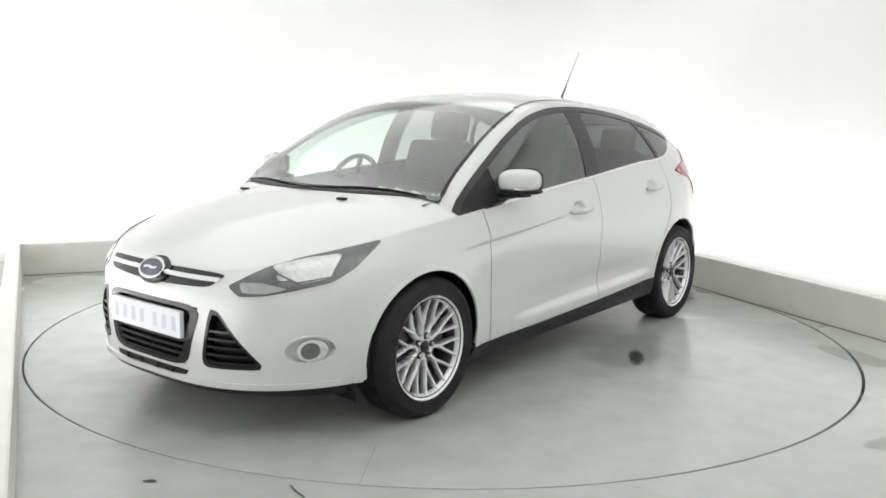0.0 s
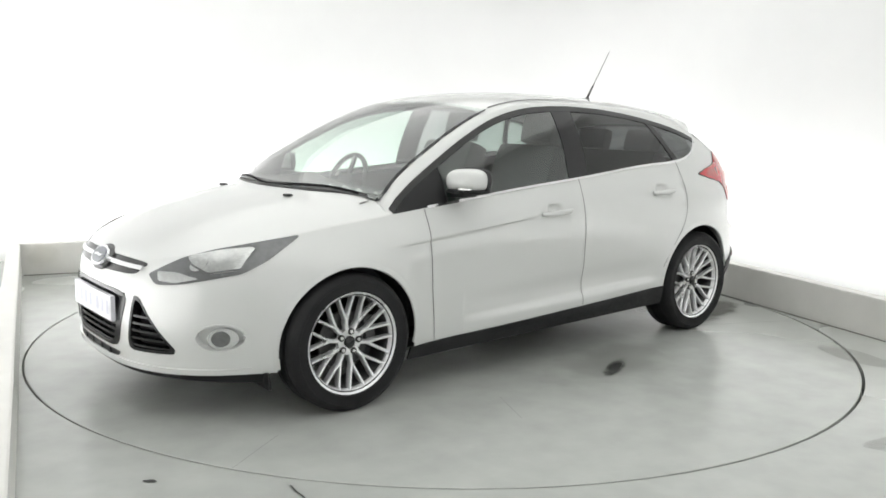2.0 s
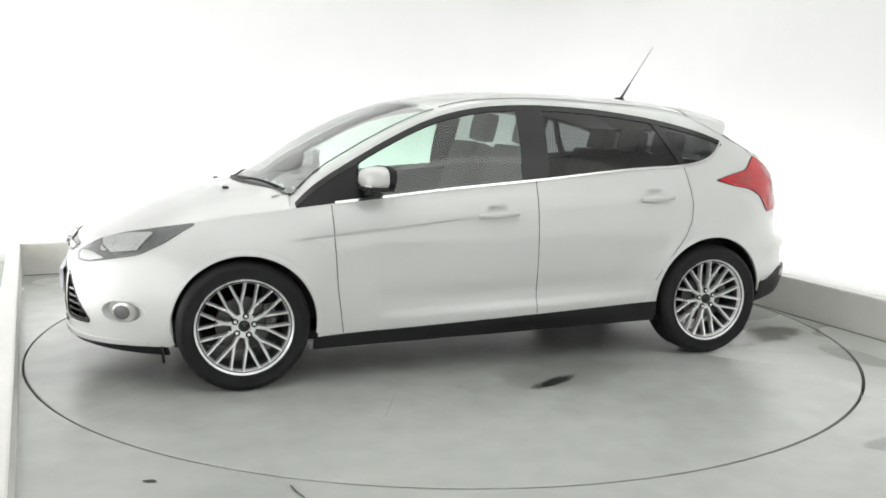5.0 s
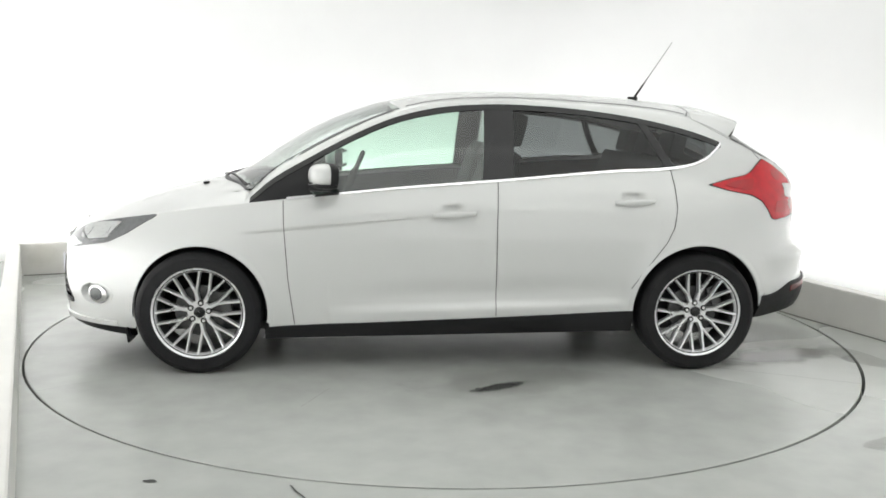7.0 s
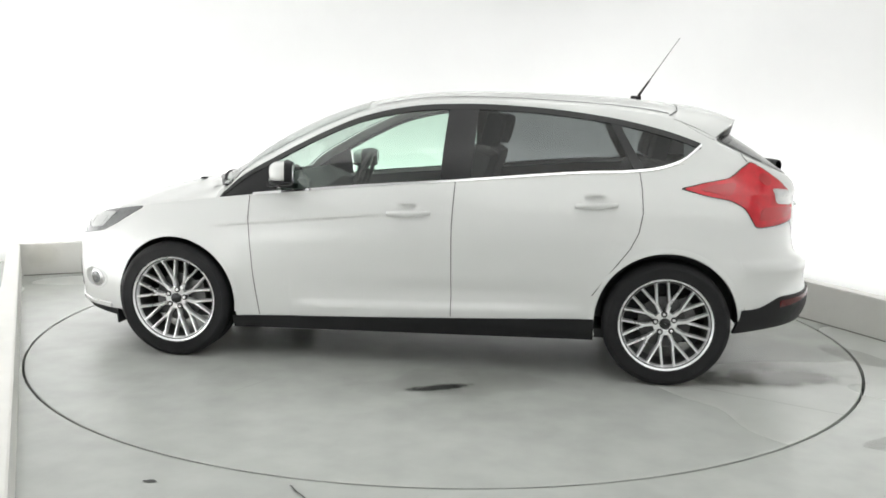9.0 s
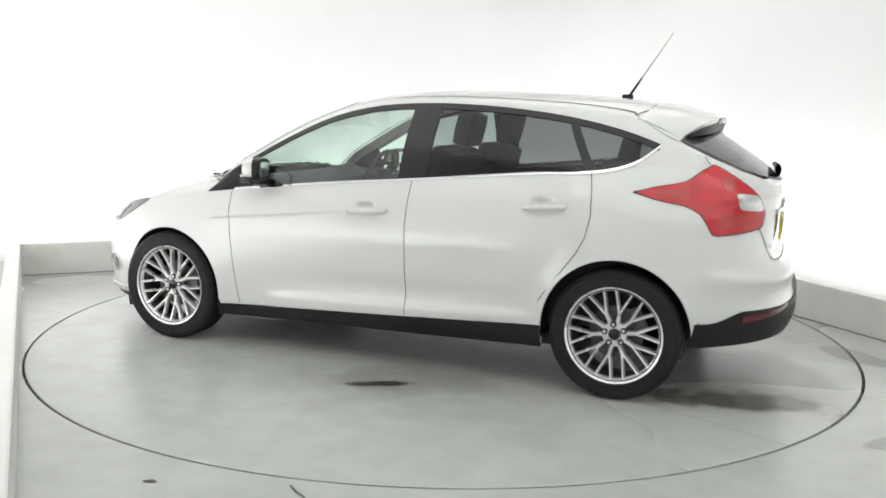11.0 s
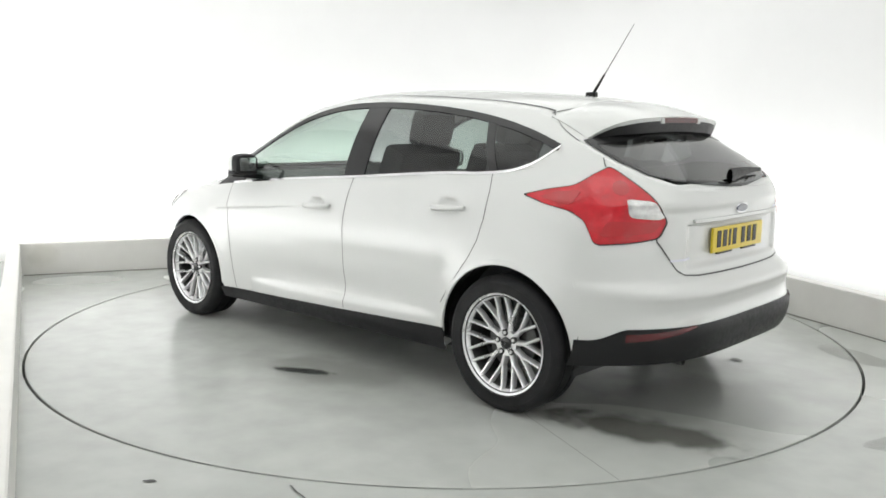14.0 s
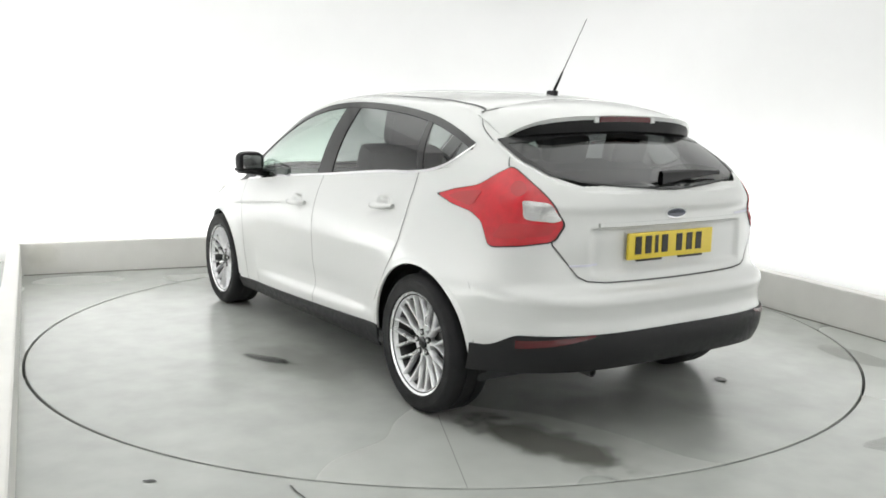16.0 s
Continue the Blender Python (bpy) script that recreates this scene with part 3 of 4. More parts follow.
def build_glazing(car):
    # windscreen
    def ws(a, b):
        y = lerp(-1, 1, a)
        x0, x1 = ws_low(0.70 * y), ws_high(0.60 * y)
        x = lerp(x0, x1, b)
        return top_at(x, y * 0.935 * rail(x).y)
    part("windscreen", patch(ws, 24, 20, 0.003), WINDSCREEN, car, "clear windscreen with a dark border")
    bm = bmesh.new()
    for lo, hi, m0, m1 in ((0.0, 1.0, 0.0, 0.04), (0.0, 0.010, 0.0, 1.0), (0.990, 1.0, 0.0, 1.0)):
        patch(lambda a, b: ws(lerp(lo, hi, a), lerp(m0, m1, b)), 24, 12, 0.005, bm=bm)
    part("windscreen_seal", bm, GLOSSBLACK, car, "black windscreen border")
    # side windows
    def pane(x0b, x0t, x1b, x1t, inset=0.0):
        def fn(a, b):
            x = lerp(lerp(x0b, x0t, b), lerp(x1b, x1t, b), a)
            lo, hi = GLASSLOW(x) + inset, GLASSTOP(x) - inset
            return cabin_at(x, lerp(lo, max(hi, lo + 0.001), b))
        return fn
    for s in (1, -1):
        def flip(bm):
            if s < 0:
                bmesh.ops.scale(bm, vec=(1, -1, 1), verts=bm.verts)
            return bm
        part("front_side_window", flip(patch(pane(0.74, 0.74, -0.16, -0.18), 24, 10, 0.001)), SIDEGLASS, car, "lightly green tinted door glass")
        part("rear_side_window", flip(patch(pane(-0.30, -0.32, -1.16, -1.02), 24, 10, 0.001)), PRIVACY, car, "dark privacy door glass")
        part("quarter_window", flip(patch(pane(-1.20, -1.06, -1.475, -1.475), 12, 8, 0.001)), PRIVACY, car, "dark privacy quarter glass")
        part("quarter_panel", flip(patch(lambda a, b: cabin_at(lerp(-1.05, -1.50, a), lerp(BELT(lerp(-1.05, -1.50, a)), GLASSLOW(lerp(-1.05, -1.50, a)), b)), 20, 4, 0.0015)), PAINT, car)
        part("sail_panel", flip(patch(pane(1.055, 1.055, 0.75, 0.75), 10, 8, 0.002, 0.004)), BLACK, car, "black corner panel by the mirror")
        part("centre_pillar", flip(patch(pane(-0.15, -0.17, -0.31, -0.33), 6, 10, 0.004, 0.01)), GLOSSBLACK, car, "gloss black centre pillar")
        part("window_divider", flip(patch(pane(-1.155, -1.015, -1.205, -1.065), 3, 10, 0.004, 0.01)), GLOSSBLACK, car)
        bm = bmesh.new()
        patch(lambda a, b: cabin_at(lerp(1.06, -1.48, a), GLASSTOP(lerp(1.06, -1.48, a)) + lerp(-0.022, 0.008, b)), 60, 2, 0.005, 0.008, bm=bm)
        part("window_frame", flip(bm), GLOSSBLACK, car, "black rubber window surround")
        bm = bmesh.new()
        def chrome(a, b):
            x = lerp(0.87, -1.485, a)
            z = GLASSLOW(x) + lerp(-0.005, 0.008, b)
            return cabin_at(x, z) if z > BELT(x) else side_at(x, z)
        patch(chrome, 60, 2, 0.006, 0.008, bm=bm)
        part("chrome_strip", flip(bm), CHROME, car, "bright chrome strip under the side windows")
    # rear glass and its seal, with a wider black band along the top
    def rg(a, b):
        y = lerp(-1, 1, a)
        x0, x1 = rg_high(y), -2.028 + 0.165 * abs(y) ** 8
        x = lerp(x0, x1, b)
        yy = y * 0.965 * rail(x).y
        return top_at(x, yy)
    part("rear_window", patch(rg, 24, 14, 0.004), REARGLASS, car, "dark tinted rear window")
    bm = bmesh.new()
    for lo, hi, m0, m1 in ((0.0, 1.0, 0.0, 0.14), (0.0, 1.0, 0.965, 1.0), (0.0, 0.018, 0.05, 1.0), (0.982, 1.0, 0.05, 1.0)):
        patch(lambda a, b: rg(lerp(lo, hi, a), lerp(m0, m1, b)), 20, 10, 0.006, bm=bm)
    part("rear_window_seal", bm, GLOSSBLACK, car)
    # roof spoiler over the rear glass: from the roof seam to an overhanging edge
    def edge(q):
        y = 0.592 * q
        e = abs(q)
        return Vector((-1.708 + 0.145 * e ** 5, y, 1.362 - 0.09 * y * y - 0.072 * e ** 8))
    def sp(a, b):
        q = lerp(-1, 1, a)
        x = -1.395 + 0.045 * abs(q) ** 4
        f = top_at(x, q * 0.975 * rail(x).y) + Vector((0, 0, 0.001))
        p = f.lerp(edge(q), b)
        p.z += 0.016 * math.sin(math.pi * b) * (1 - 0.6 * q * q)
        return p
    spoiler = part("roof_spoiler", patch(sp, 48, 14, 0.003, 0.020), PAINT, car, "painted roof spoiler over the rear window")
    def under(a, b):
        q = lerp(-0.985, 0.985, a)
        k = 1 - abs(q) ** 6
        p = edge(q)
        if b <= 0.5:
            return p + Vector((lerp(0.006, 0.020, b * 2), 0, -0.014 - 0.056 * k * b * 2))
        return (p + Vector((0.020, 0, -0.014 - 0.056 * k))).lerp(p + Vector((0.10, 0, -0.050 * k - 0.004)), b * 2 - 1)
    part("spoiler_underside", patch(under, 40, 6, 0.0), BLACK, spoiler, "black underside of the spoiler")
    part("brake_light", patch(lambda a, b: edge(lerp(-0.27, 0.27, a)) + Vector((-0.002, 0, lerp(-0.026, -0.002, b))), 8, 1, 0.004, 0.012), REDDARK, spoiler, "dark red high brake light")
    for q0 in (0.30, -0.30):
        part("spoiler_notch", patch(lambda a, b: edge(q0 + lerp(-0.02, 0.02, a)) + Vector((-0.002, 0, lerp(-0.028, -0.004, b))), 2, 1, 0.003, 0.01), PAINT, spoiler)
    for s in (1, -1):
        bm = strip(lambda x, q: top_at(x, q * rail(x).y), [(-1.325, 0.88), (-1.36, 0.95), (-1.44, 0.985), (-1.555, 0.99)], 0.006, 0.003, 8)
        part("spoiler_seam", bm if s > 0 else flipped(bm), GAP, car)


def build_panels(car):
    # shut lines of the doors
    for s in (1, -1):
        for path in ([(0.888, 0.90), (0.882, 0.76), (0.862, 0.48), (0.832, 0.25)], [(-0.232, 1.01), (-0.225, 0.78), (-0.230, 0.30)], [(-1.175, 1.085), (-1.190, 1.00), (-1.198, 0.88), (-1.180, 0.78), (-1.141, 0.70), (-1.026, 0.545), (-0.96, 0.45)]):
            bm = strip(side_at, path, 0.0046, 0.0012, 24)
            part("door_gap", bm if s > 0 else flipped(bm), GAP, car)
        # black sill
        bm = patch(lambda a, b: side_at(lerp(0.985, -0.975, a), lerp(lerp(0.172, 0.214, a), lerp(0.238, 0.326, a), b)), 40, 5, 0.007, 0.012)
        if s < 0:
            bmesh.ops.scale(bm, vec=(1, -1, 1), verts=bm.verts)
        part("sill", bm, BLACK, car, "black plastic sill")
        # handles
        for x0, x1, z in ((0.122, -0.112, 0.840), (-0.858, -1.072, 0.912)):
            bm = bmesh.new()
            rows = []
            for k in range(13):
                a = k / 12
                x = lerp(x0, x1, a)
                bow = 0.012 + 0.026 * math.sin(math.pi * a) ** 0.5
                h = 0.011 + 0.006 * math.sin(math.pi * a)
                c = Vector((x, width_at(x, z), z)) + Vector((0, bow - 0.006, 0.012 * (a - 0.5)))
                rows.append([c + Vector((0, 0.010 * math.cos(q), h * math.sin(q))) for q in [2 * math.pi * i / 10 for i in range(11)]])
            grid(bm, rows)
            bmesh.ops.remove_doubles(bm, verts=bm.verts, dist=0.0003)
            part("door_handle", bm if s > 0 else flipped(bm), PAINT, car, "painted pull handle")
        # arch lips and wheel housings
        for ax, az, ar in WHEELS:
            bm = bmesh.new()
            rows = []
            for k in range(41):
                a = radians(lerp(-15, 189, k / 40) if ax > 0 else lerp(-2, 177, k / 40))
                x, z = ax + ar * math.cos(a), az + ar * math.sin(a)
                y = side_y(x, max(z, 0.18))
                xo, zo = ax + (ar + 0.025) * math.cos(a), az + (ar + 0.025) * math.sin(a)
                yo = side_y(xo, max(zo, 0.18))
                xm, zm = ax + (ar + 0.012) * math.cos(a), az + (ar + 0.012) * math.sin(a)
                rows.append([Vector((xo, yo + 0.0004, zo)), Vector((xm, side_y(xm, max(zm, 0.18)) + 0.003, zm)), Vector((x, y + 0.004, z)), Vector((ax + (ar - 0.004) * math.cos(a), y - 0.002, az + (ar - 0.004) * math.sin(a))), Vector((x, y - 0.012, z))])
            grid(bm, rows)
            part("wheel_arch", bm if s > 0 else flipped(bm), PAINT, car, "rounded wheel arch lip")
            bm = bmesh.new()
            rows = []
            for k in range(33):
                a = radians(lerp(-6, 184, k / 32))
                rows.append([Vector((ax + q * math.cos(a), y, az + q * math.sin(a))) for q, y in ((ar + 0.002, 0.84), (ar + 0.01, 0.70), (ar + 0.01, 0.52), (0.02, 0.52))])
            grid(bm, rows)
            part("wheel_housing", bm if s > 0 else flipped(bm), RUBBER, car, "black wheel housing")


def flipped(bm):
    bmesh.ops.scale(bm, vec=(1, -1, 1), verts=bm.verts)
    return bm


def rounded(points, fn, n=10, off=0.003, thick=0.006, bm=None, mirror=False):
    """A filled outline of (a, b) points on the surface fn, as a fan of rings with soft corners."""
    bm = bm or bmesh.new()
    P = [Vector((*q, 0)) for q in points]
    c = sum(P, Vector()) / len(P)
    out = []
    for i in range(len(P)):
        a, b, d = P[i - 1], P[i], P[(i + 1) % len(P)]
        for t in np.linspace(0, 1, 6):
            p0, p1 = b.lerp(a, 0.22), b.lerp(d, 0.22)
            out.append((p0 * (1 - t) ** 2 + b * 2 * t * (1 - t) + p1 * t * t))
        for t in np.linspace(0.3, 0.7, 3):
            out.append(b.lerp(d, float(t)))
    def surf(q):
        p0 = fn(q.x, q.y)
        na = (fn(q.x + 1e-3, q.y) - p0).cross(fn(q.x, q.y + 1e-3) - p0)
        na = na.normalized() if na.length > 1e-12 else Vector((1, 0, 0))
        if na.dot(Vector((p0.x * 0.35, p0.y, p0.z - 0.5))) < 0:
            na = -na
        return p0, na
    rings = []
    for k, s in enumerate([0.03] + [i / n for i in range(1, n + 1)]):
        rings.append([(lambda r: r[0] + r[1] * off)(surf(c.lerp(q, s))) for q in out])
    if thick:
        rings.append([(lambda r: r[0] + r[1] * (off - thick))(surf(q)) for q in out])
    for s in ((1, -1) if mirror else (1,)):
        vs = [[bm.verts.new((p.x, p.y * s, p.z)) for p in r] for r in rings]
        m = len(out)
        bm.faces.new(vs[0])
        for a, b in zip(vs, vs[1:]):
            for i in range(m):
                j = (i + 1) % m
                bm.faces.new((a[i], a[j], b[j], b[i]))
    return bm


def opening(points, fn, depth, mat_rim, mat_back, car, s, name, label):
    """A recess in the shell: a rim flange and a deep back."""
    c = sum((Vector((*q, 0)) for q in points), Vector()) / len(points)
    P = [Vector((*q, 0)) for q in points]
    out = []
    for i in range(len(P)):
        a, b, d = P[i - 1], P[i], P[(i + 1) % len(P)]
        for t in np.linspace(0, 1, 6):
            out.append(b.lerp(a, 0.2) * (1 - t) ** 2 + b * 2 * t * (1 - t) + b.lerp(d, 0.2) * t * t)
        for t in np.linspace(0.3, 0.7, 3):
            out.append(b.lerp(d, float(t)))
    def surf(q, off):
        p0 = fn(q.x, q.y)
        na = (fn(q.x + 1e-3, q.y) - p0).cross(fn(q.x, q.y + 1e-3) - p0).normalized()
        if na.dot(Vector((p0.x * 0.35, p0.y, p0.z - 0.5))) < 0:
            na = -na
        return p0 + na * off
    def rings(spec):
        bm = bmesh.new()
        vs = [[bm.verts.new(surf(c.lerp(q, k), off)) for q in out] for k, off in spec]
        for a, b in zip(vs, vs[1:]):
            for i in range(len(out)):
                j = (i + 1) % len(out)
                bm.faces.new((a[i], a[j], b[j], b[i]))
        return bm, vs
    bm, _ = rings(((1.0, -0.001), (0.995, 0.003), (0.86, 0.003), (0.84, -0.004), (0.82, -depth)))
    rim = part(name, bm if s > 0 else flipped(bm), mat_rim, car, label)
    bm, vs = rings(((0.84, -depth * 0.98), (0.5, -depth), (0.03, -depth)))
    bm.faces.new(vs[-1])
    part("back", bm if s > 0 else flipped(bm), mat_back, rim)
    return rim


def inside(p, points, k):
    """Is the point p within the outline, shrunk by k about its middle?"""
    cx, cy = sum(q[0] for q in points) / len(points), sum(q[1] for q in points) / len(points)
    poly = [(cx + (q[0] - cx) * k, cy + (q[1] - cy) * k) for q in points]
    hit = False
    for (x0, y0), (x1, y1) in zip(poly, poly[1:] + poly[:1]):
        if (y0 > p[1]) != (y1 > p[1]) and p[0] < x0 + (x1 - x0) * (p[1] - y0) / (y1 - y0):
            hit = not hit
    return hit


LOWER_GRILLE = [(-0.345, 0.556), (0.345, 0.556), (0.268, 0.288), (-0.268, 0.288)]
SIDE_GRILLE = [(0.382, 0.548), (0.422, 0.540), (0.588, 0.330), (0.580, 0.305), (0.345, 0.300)]
FOG = [(0.645 + 0.155 * math.cos(math.pi * k / 7), 0.384 + 0.066 * math.sin(math.pi * k / 7)) for k in range(14)]


def corner(a, z):
    """Front corner of the body: a runs from the nose to the wing."""
    q = radians(lerp(12, 66.5, a))
    return around(0.5 + 0.5 * math.cos(q) ** (2 / NF), z)


def in_opening(p):
    if p.x < 1.6 or p.z > 0.58:
        return False
    y = abs(p.y)
    if inside((y, p.z), LOWER_GRILLE, 0.94) or inside((y, p.z), SIDE_GRILLE, 0.94):
        return True
    u = min(1.0, (p.x - XF) / (NOSE(p.z) - XF))
    a = (math.degrees(math.acos(u ** (NF / 2))) - 12) / 54.5
    return inside((a, p.z), FOG, 0.93)


def oval(cx, cy, rx, ry, n=14):
    return [(cx + rx * math.cos(2 * math.pi * k / n), cy + ry * math.sin(2 * math.pi * k / n)) for k in range(n)]


def build_front(car):
    # upper grille slot with bright bar and badge
    part("upper_grille", rounded([(-0.42, 0.690), (0.42, 0.690), (0.36, 0.632), (0.11, 0.622), (-0.11, 0.622), (-0.36, 0.632)], front_at, 8, 0.004), GLOSSBLACK, car, "black upper grille slot")
    bm = patch(lambda a, b: front_at(lerp(-0.40, 0.40, a), lerp(0.652, 0.668, b)), 30, 2, 0.014, 0.012)
    part("grille_bar", bm, CHROME, car, "chrome bar across the upper grille")
    part("badge_surround", rounded(oval(0, 0.660, 0.108, 0.054), front_at, 4, 0.012, 0.012), GLOSSBLACK, car, "black surround behind the badge")
    bd = part("badge", rounded(oval(0, 0.660, 0.088, 0.040), front_at, 4, 0.030, 0.03), CHROME, car, "oval chrome badge")
    part("badge_face", rounded(oval(0, 0.660, 0.076, 0.031), front_at, 4, 0.033, 0.004), BADGE, bd, "dark blue badge face")
    bm = bmesh.new()
    strip(front_at, [(-0.045, 0.658), (-0.015, 0.662), (0.015, 0.658), (0.045, 0.662)], 0.009, 0.035, 6, bm)
    part("badge_mark", bm, CHROME, bd)
    # main lower grille
    opening(LOWER_GRILLE, front_at, 0.05, GLOSSBLACK, BLACK, car, 1, "lower_grille", "black trapezoid lower grille")
    for z in (0.310, 0.340, 0.370, 0.400):
        w = 0.268 + (z - 0.288) * 0.25
        part("grille_slat", patch(lambda a, b: front_at(lerp(-w, w, a), lerp(z - 0.006, z + 0.006, b)), 20, 1, -0.002, 0.03), GLOSSBLACK, car)
    part("intake", rounded([(-0.27, 0.274), (0.27, 0.274), (0.25, 0.247), (-0.25, 0.247)], front_at, 4, 0.004), BLACK, car, "narrow lower air intake")
    for y in (-0.17, -0.06, 0.06, 0.17):
        part("intake_rib", patch(lambda a, b: front_at(y + lerp(-0.007, 0.007, a), lerp(0.247, 0.274, b)), 1, 3, 0.008, 0.006), GLOSSBLACK, car)
    plate = part("number_plate", patch(lambda a, b: Vector((max(front_at(0, 0.48).x, 0) + 0.012 - 0.03 * (lerp(-0.26, 0.26, a)) ** 2, lerp(-0.26, 0.26, a), lerp(0.412, 0.525, b))), 12, 2, 0.008, 0.02), WHITEPLATE, car, "white front number plate")
    for k in range(7):
        y = lerp(-0.2, 0.2, k / 6) + (0.018 if k > 3 else -0.012)
        part("plate_bar", patch(lambda a, b: Vector((front_at(0, 0.48).x + 0.012 - 0.03 * y * y, y + lerp(-0.016, 0.016, a), lerp(0.438, 0.50, b))), 1, 1, 0.0095), PALEINK, plate)
    for s in (1, -1):
        def put(name, bm, mat, parent=car, label=""):
            return part(name, bm if s > 0 else flipped(bm), mat, parent, label)
        opening(SIDE_GRILLE, front_at, 0.045, GLOSSBLACK, BLACK, car, s, "side_grille", "black triangular corner intake")
        for z in (0.325, 0.358, 0.391, 0.424, 0.457):
            y1 = lerp(0.580, 0.422, (z - 0.33) / 0.21) - 0.012
            y0 = lerp(0.347, 0.382, (z - 0.30) / 0.25) + 0.008
            put("grille_slat", patch(lambda a, b: front_at(lerp(y0, y1, a), lerp(z - 0.005, z + 0.005, b)), 8, 1, -0.002, 0.03), GLOSSBLACK)
        # headlamp on the front corner: a runs from the nose to the wing
        def hl(a, z):
            q = radians(lerp(12, 66.5, a))
            u = 0.5 + 0.5 * math.cos(q) ** (2 / NF)
            return around(u, z)
        lamp = put("headlamp", rounded([(0.155, 0.645), (0.237, 0.606), (0.372, 0.612), (0.534, 0.635), (0.722, 0.663), (0.825, 0.716), (0.925, 0.818), (0.722, 0.792), (0.493, 0.760), (0.331, 0.724), (0.25, 0.690)], hl, 10, 0.004), LAMPDARK, car, "clear headlamp with a dark bowl")
        put("reflector", rounded([(0.340, 0.725), (0.528, 0.658), (0.705, 0.678), (0.720, 0.770), (0.528, 0.757)], hl, 6, 0.0075), LAMPCHROME, lamp, "bright lamp reflector")
        put("indicator", rounded([(0.215, 0.660), (0.345, 0.662), (0.500, 0.640), (0.370, 0.620), (0.250, 0.622)], hl, 4, 0.0075), LAMPCHROME, lamp, "pale indicator lens")
        for a0, z0, r0 in ((0.45, 0.700, 0.050), (0.615, 0.714, 0.060)):
            put("lamp_bowl", rounded(oval(a0, z0, r0, r0 * 0.62, 12), hl, 4, 0.0085, 0.003), LAMPCHROME, lamp, "bright bulb bowl")
        put("lamp_brow", strip(hl, [(0.345, 0.712), (0.53, 0.664), (0.70, 0.682), (0.722, 0.768)], 0.006, 0.0105, 6), LAMPDARK, lamp)
        # fog lamp
        def fg(a, z):
            q = radians(lerp(12, 66.5, a))
            return around(0.5 + 0.5 * math.cos(q) ** (2 / NF), z)
        fog = opening(FOG, corner, 0.035, PAINT, PAINT, car, s, "fog_lamp", "recessed round fog lamp")
        put("lamp_ring", rounded(oval(0.660, 0.380, 0.084, 0.048), fg, 4, -0.006, 0.03), CHROME, fog, "chrome ring")
        put("lamp_lens", rounded(oval(0.650, 0.380, 0.052, 0.036), fg, 4, -0.003, 0.01), LAMPDARK, fog, "grey lens")
    bm = patch(lambda a, b: around(0.5 + 0.5 * math.sin(radians(lerp(34, 90, a))) ** (2 / NF), lerp(0.220, 0.244, b)), 30, 3, 0.009, 0.012, mirror=True)
    part("front_splitter", bm, PAINT, car, "painted lower bumper edge")
    # black lower lip
    bm = patch(lambda a, b: around(0.5 + 0.5 * math.sin(radians(lerp(29.5, 90, a))) ** (2 / NF), lerp(lerp(0.160, 0.186, min(1, a * 2)), 0.224, b)), 30, 3, -0.010, 0.02, mirror=True)
    part("front_lip", bm, BLACK, car, "black lower bumper lip")
    # flaps before the front wheels
    for y in (-0.72, 0.72):
        part("air_deflector", box((0.012, 0.17, 0.08), Matrix.Translation((1.705, y, 0.178)) @ pose(0, 0, 0, 0, 8, 0), 0.004), BLACK, car, "black flap before the wheel")
    # washer jets
    for y in (-0.36, 0.36):
        b = bmesh.new()
        m = Matrix.Translation(top_at(1.36, y) + Vector((0, 0, 0.004)))
        add_box(b, (0.03, 0.045, 0.012), m, 0.004)
        part("washer_jet", b, BLACK, car, "black washer jet")
    # scuttle and wipers
    bm = patch(lambda a, b: top_at(ws_low(lerp(-0.72, 0.72, a)) + lerp(0.012, 0.032, b), lerp(-0.72, 0.72, a) * 0.98), 24, 3, 0.004, 0.01)
    part("scuttle", bm, BLACK, car, "black plastic scuttle")
    for y0, y1 in ((0.62, -0.02), (0.02, -0.60)):
        bm = bmesh.new()
        rows = []
        for k in range(13):
            t = k / 12
            y = lerp(y0, y1, t)
            c = top_at(ws_low(y) + 0.012 - 0.05 * math.sin(math.pi * t) * 0.6, y) + Vector((0, 0, 0.010))
            rows.append([c + Vector((0.004 * math.cos(q), 0, 0.004 * math.sin(q))) for q in [2 * math.pi * i / 6 for i in range(7)]])
        grid(bm, rows)
        part("wiper", bm, BLACK, car, "black windscreen wiper")


TAIL_LAMP = [(1.0, 1.004), (0.88, 0.972), (0.717, 0.950), (0.620, 0.915), (0.53, 0.818), (0.28, 0.832), (0.055, 0.852), (-0.01, 0.922), (0.18, 1.031), (0.45, 1.142), (0.59, 1.106), (0.72, 1.058), (0.88, 1.035)]


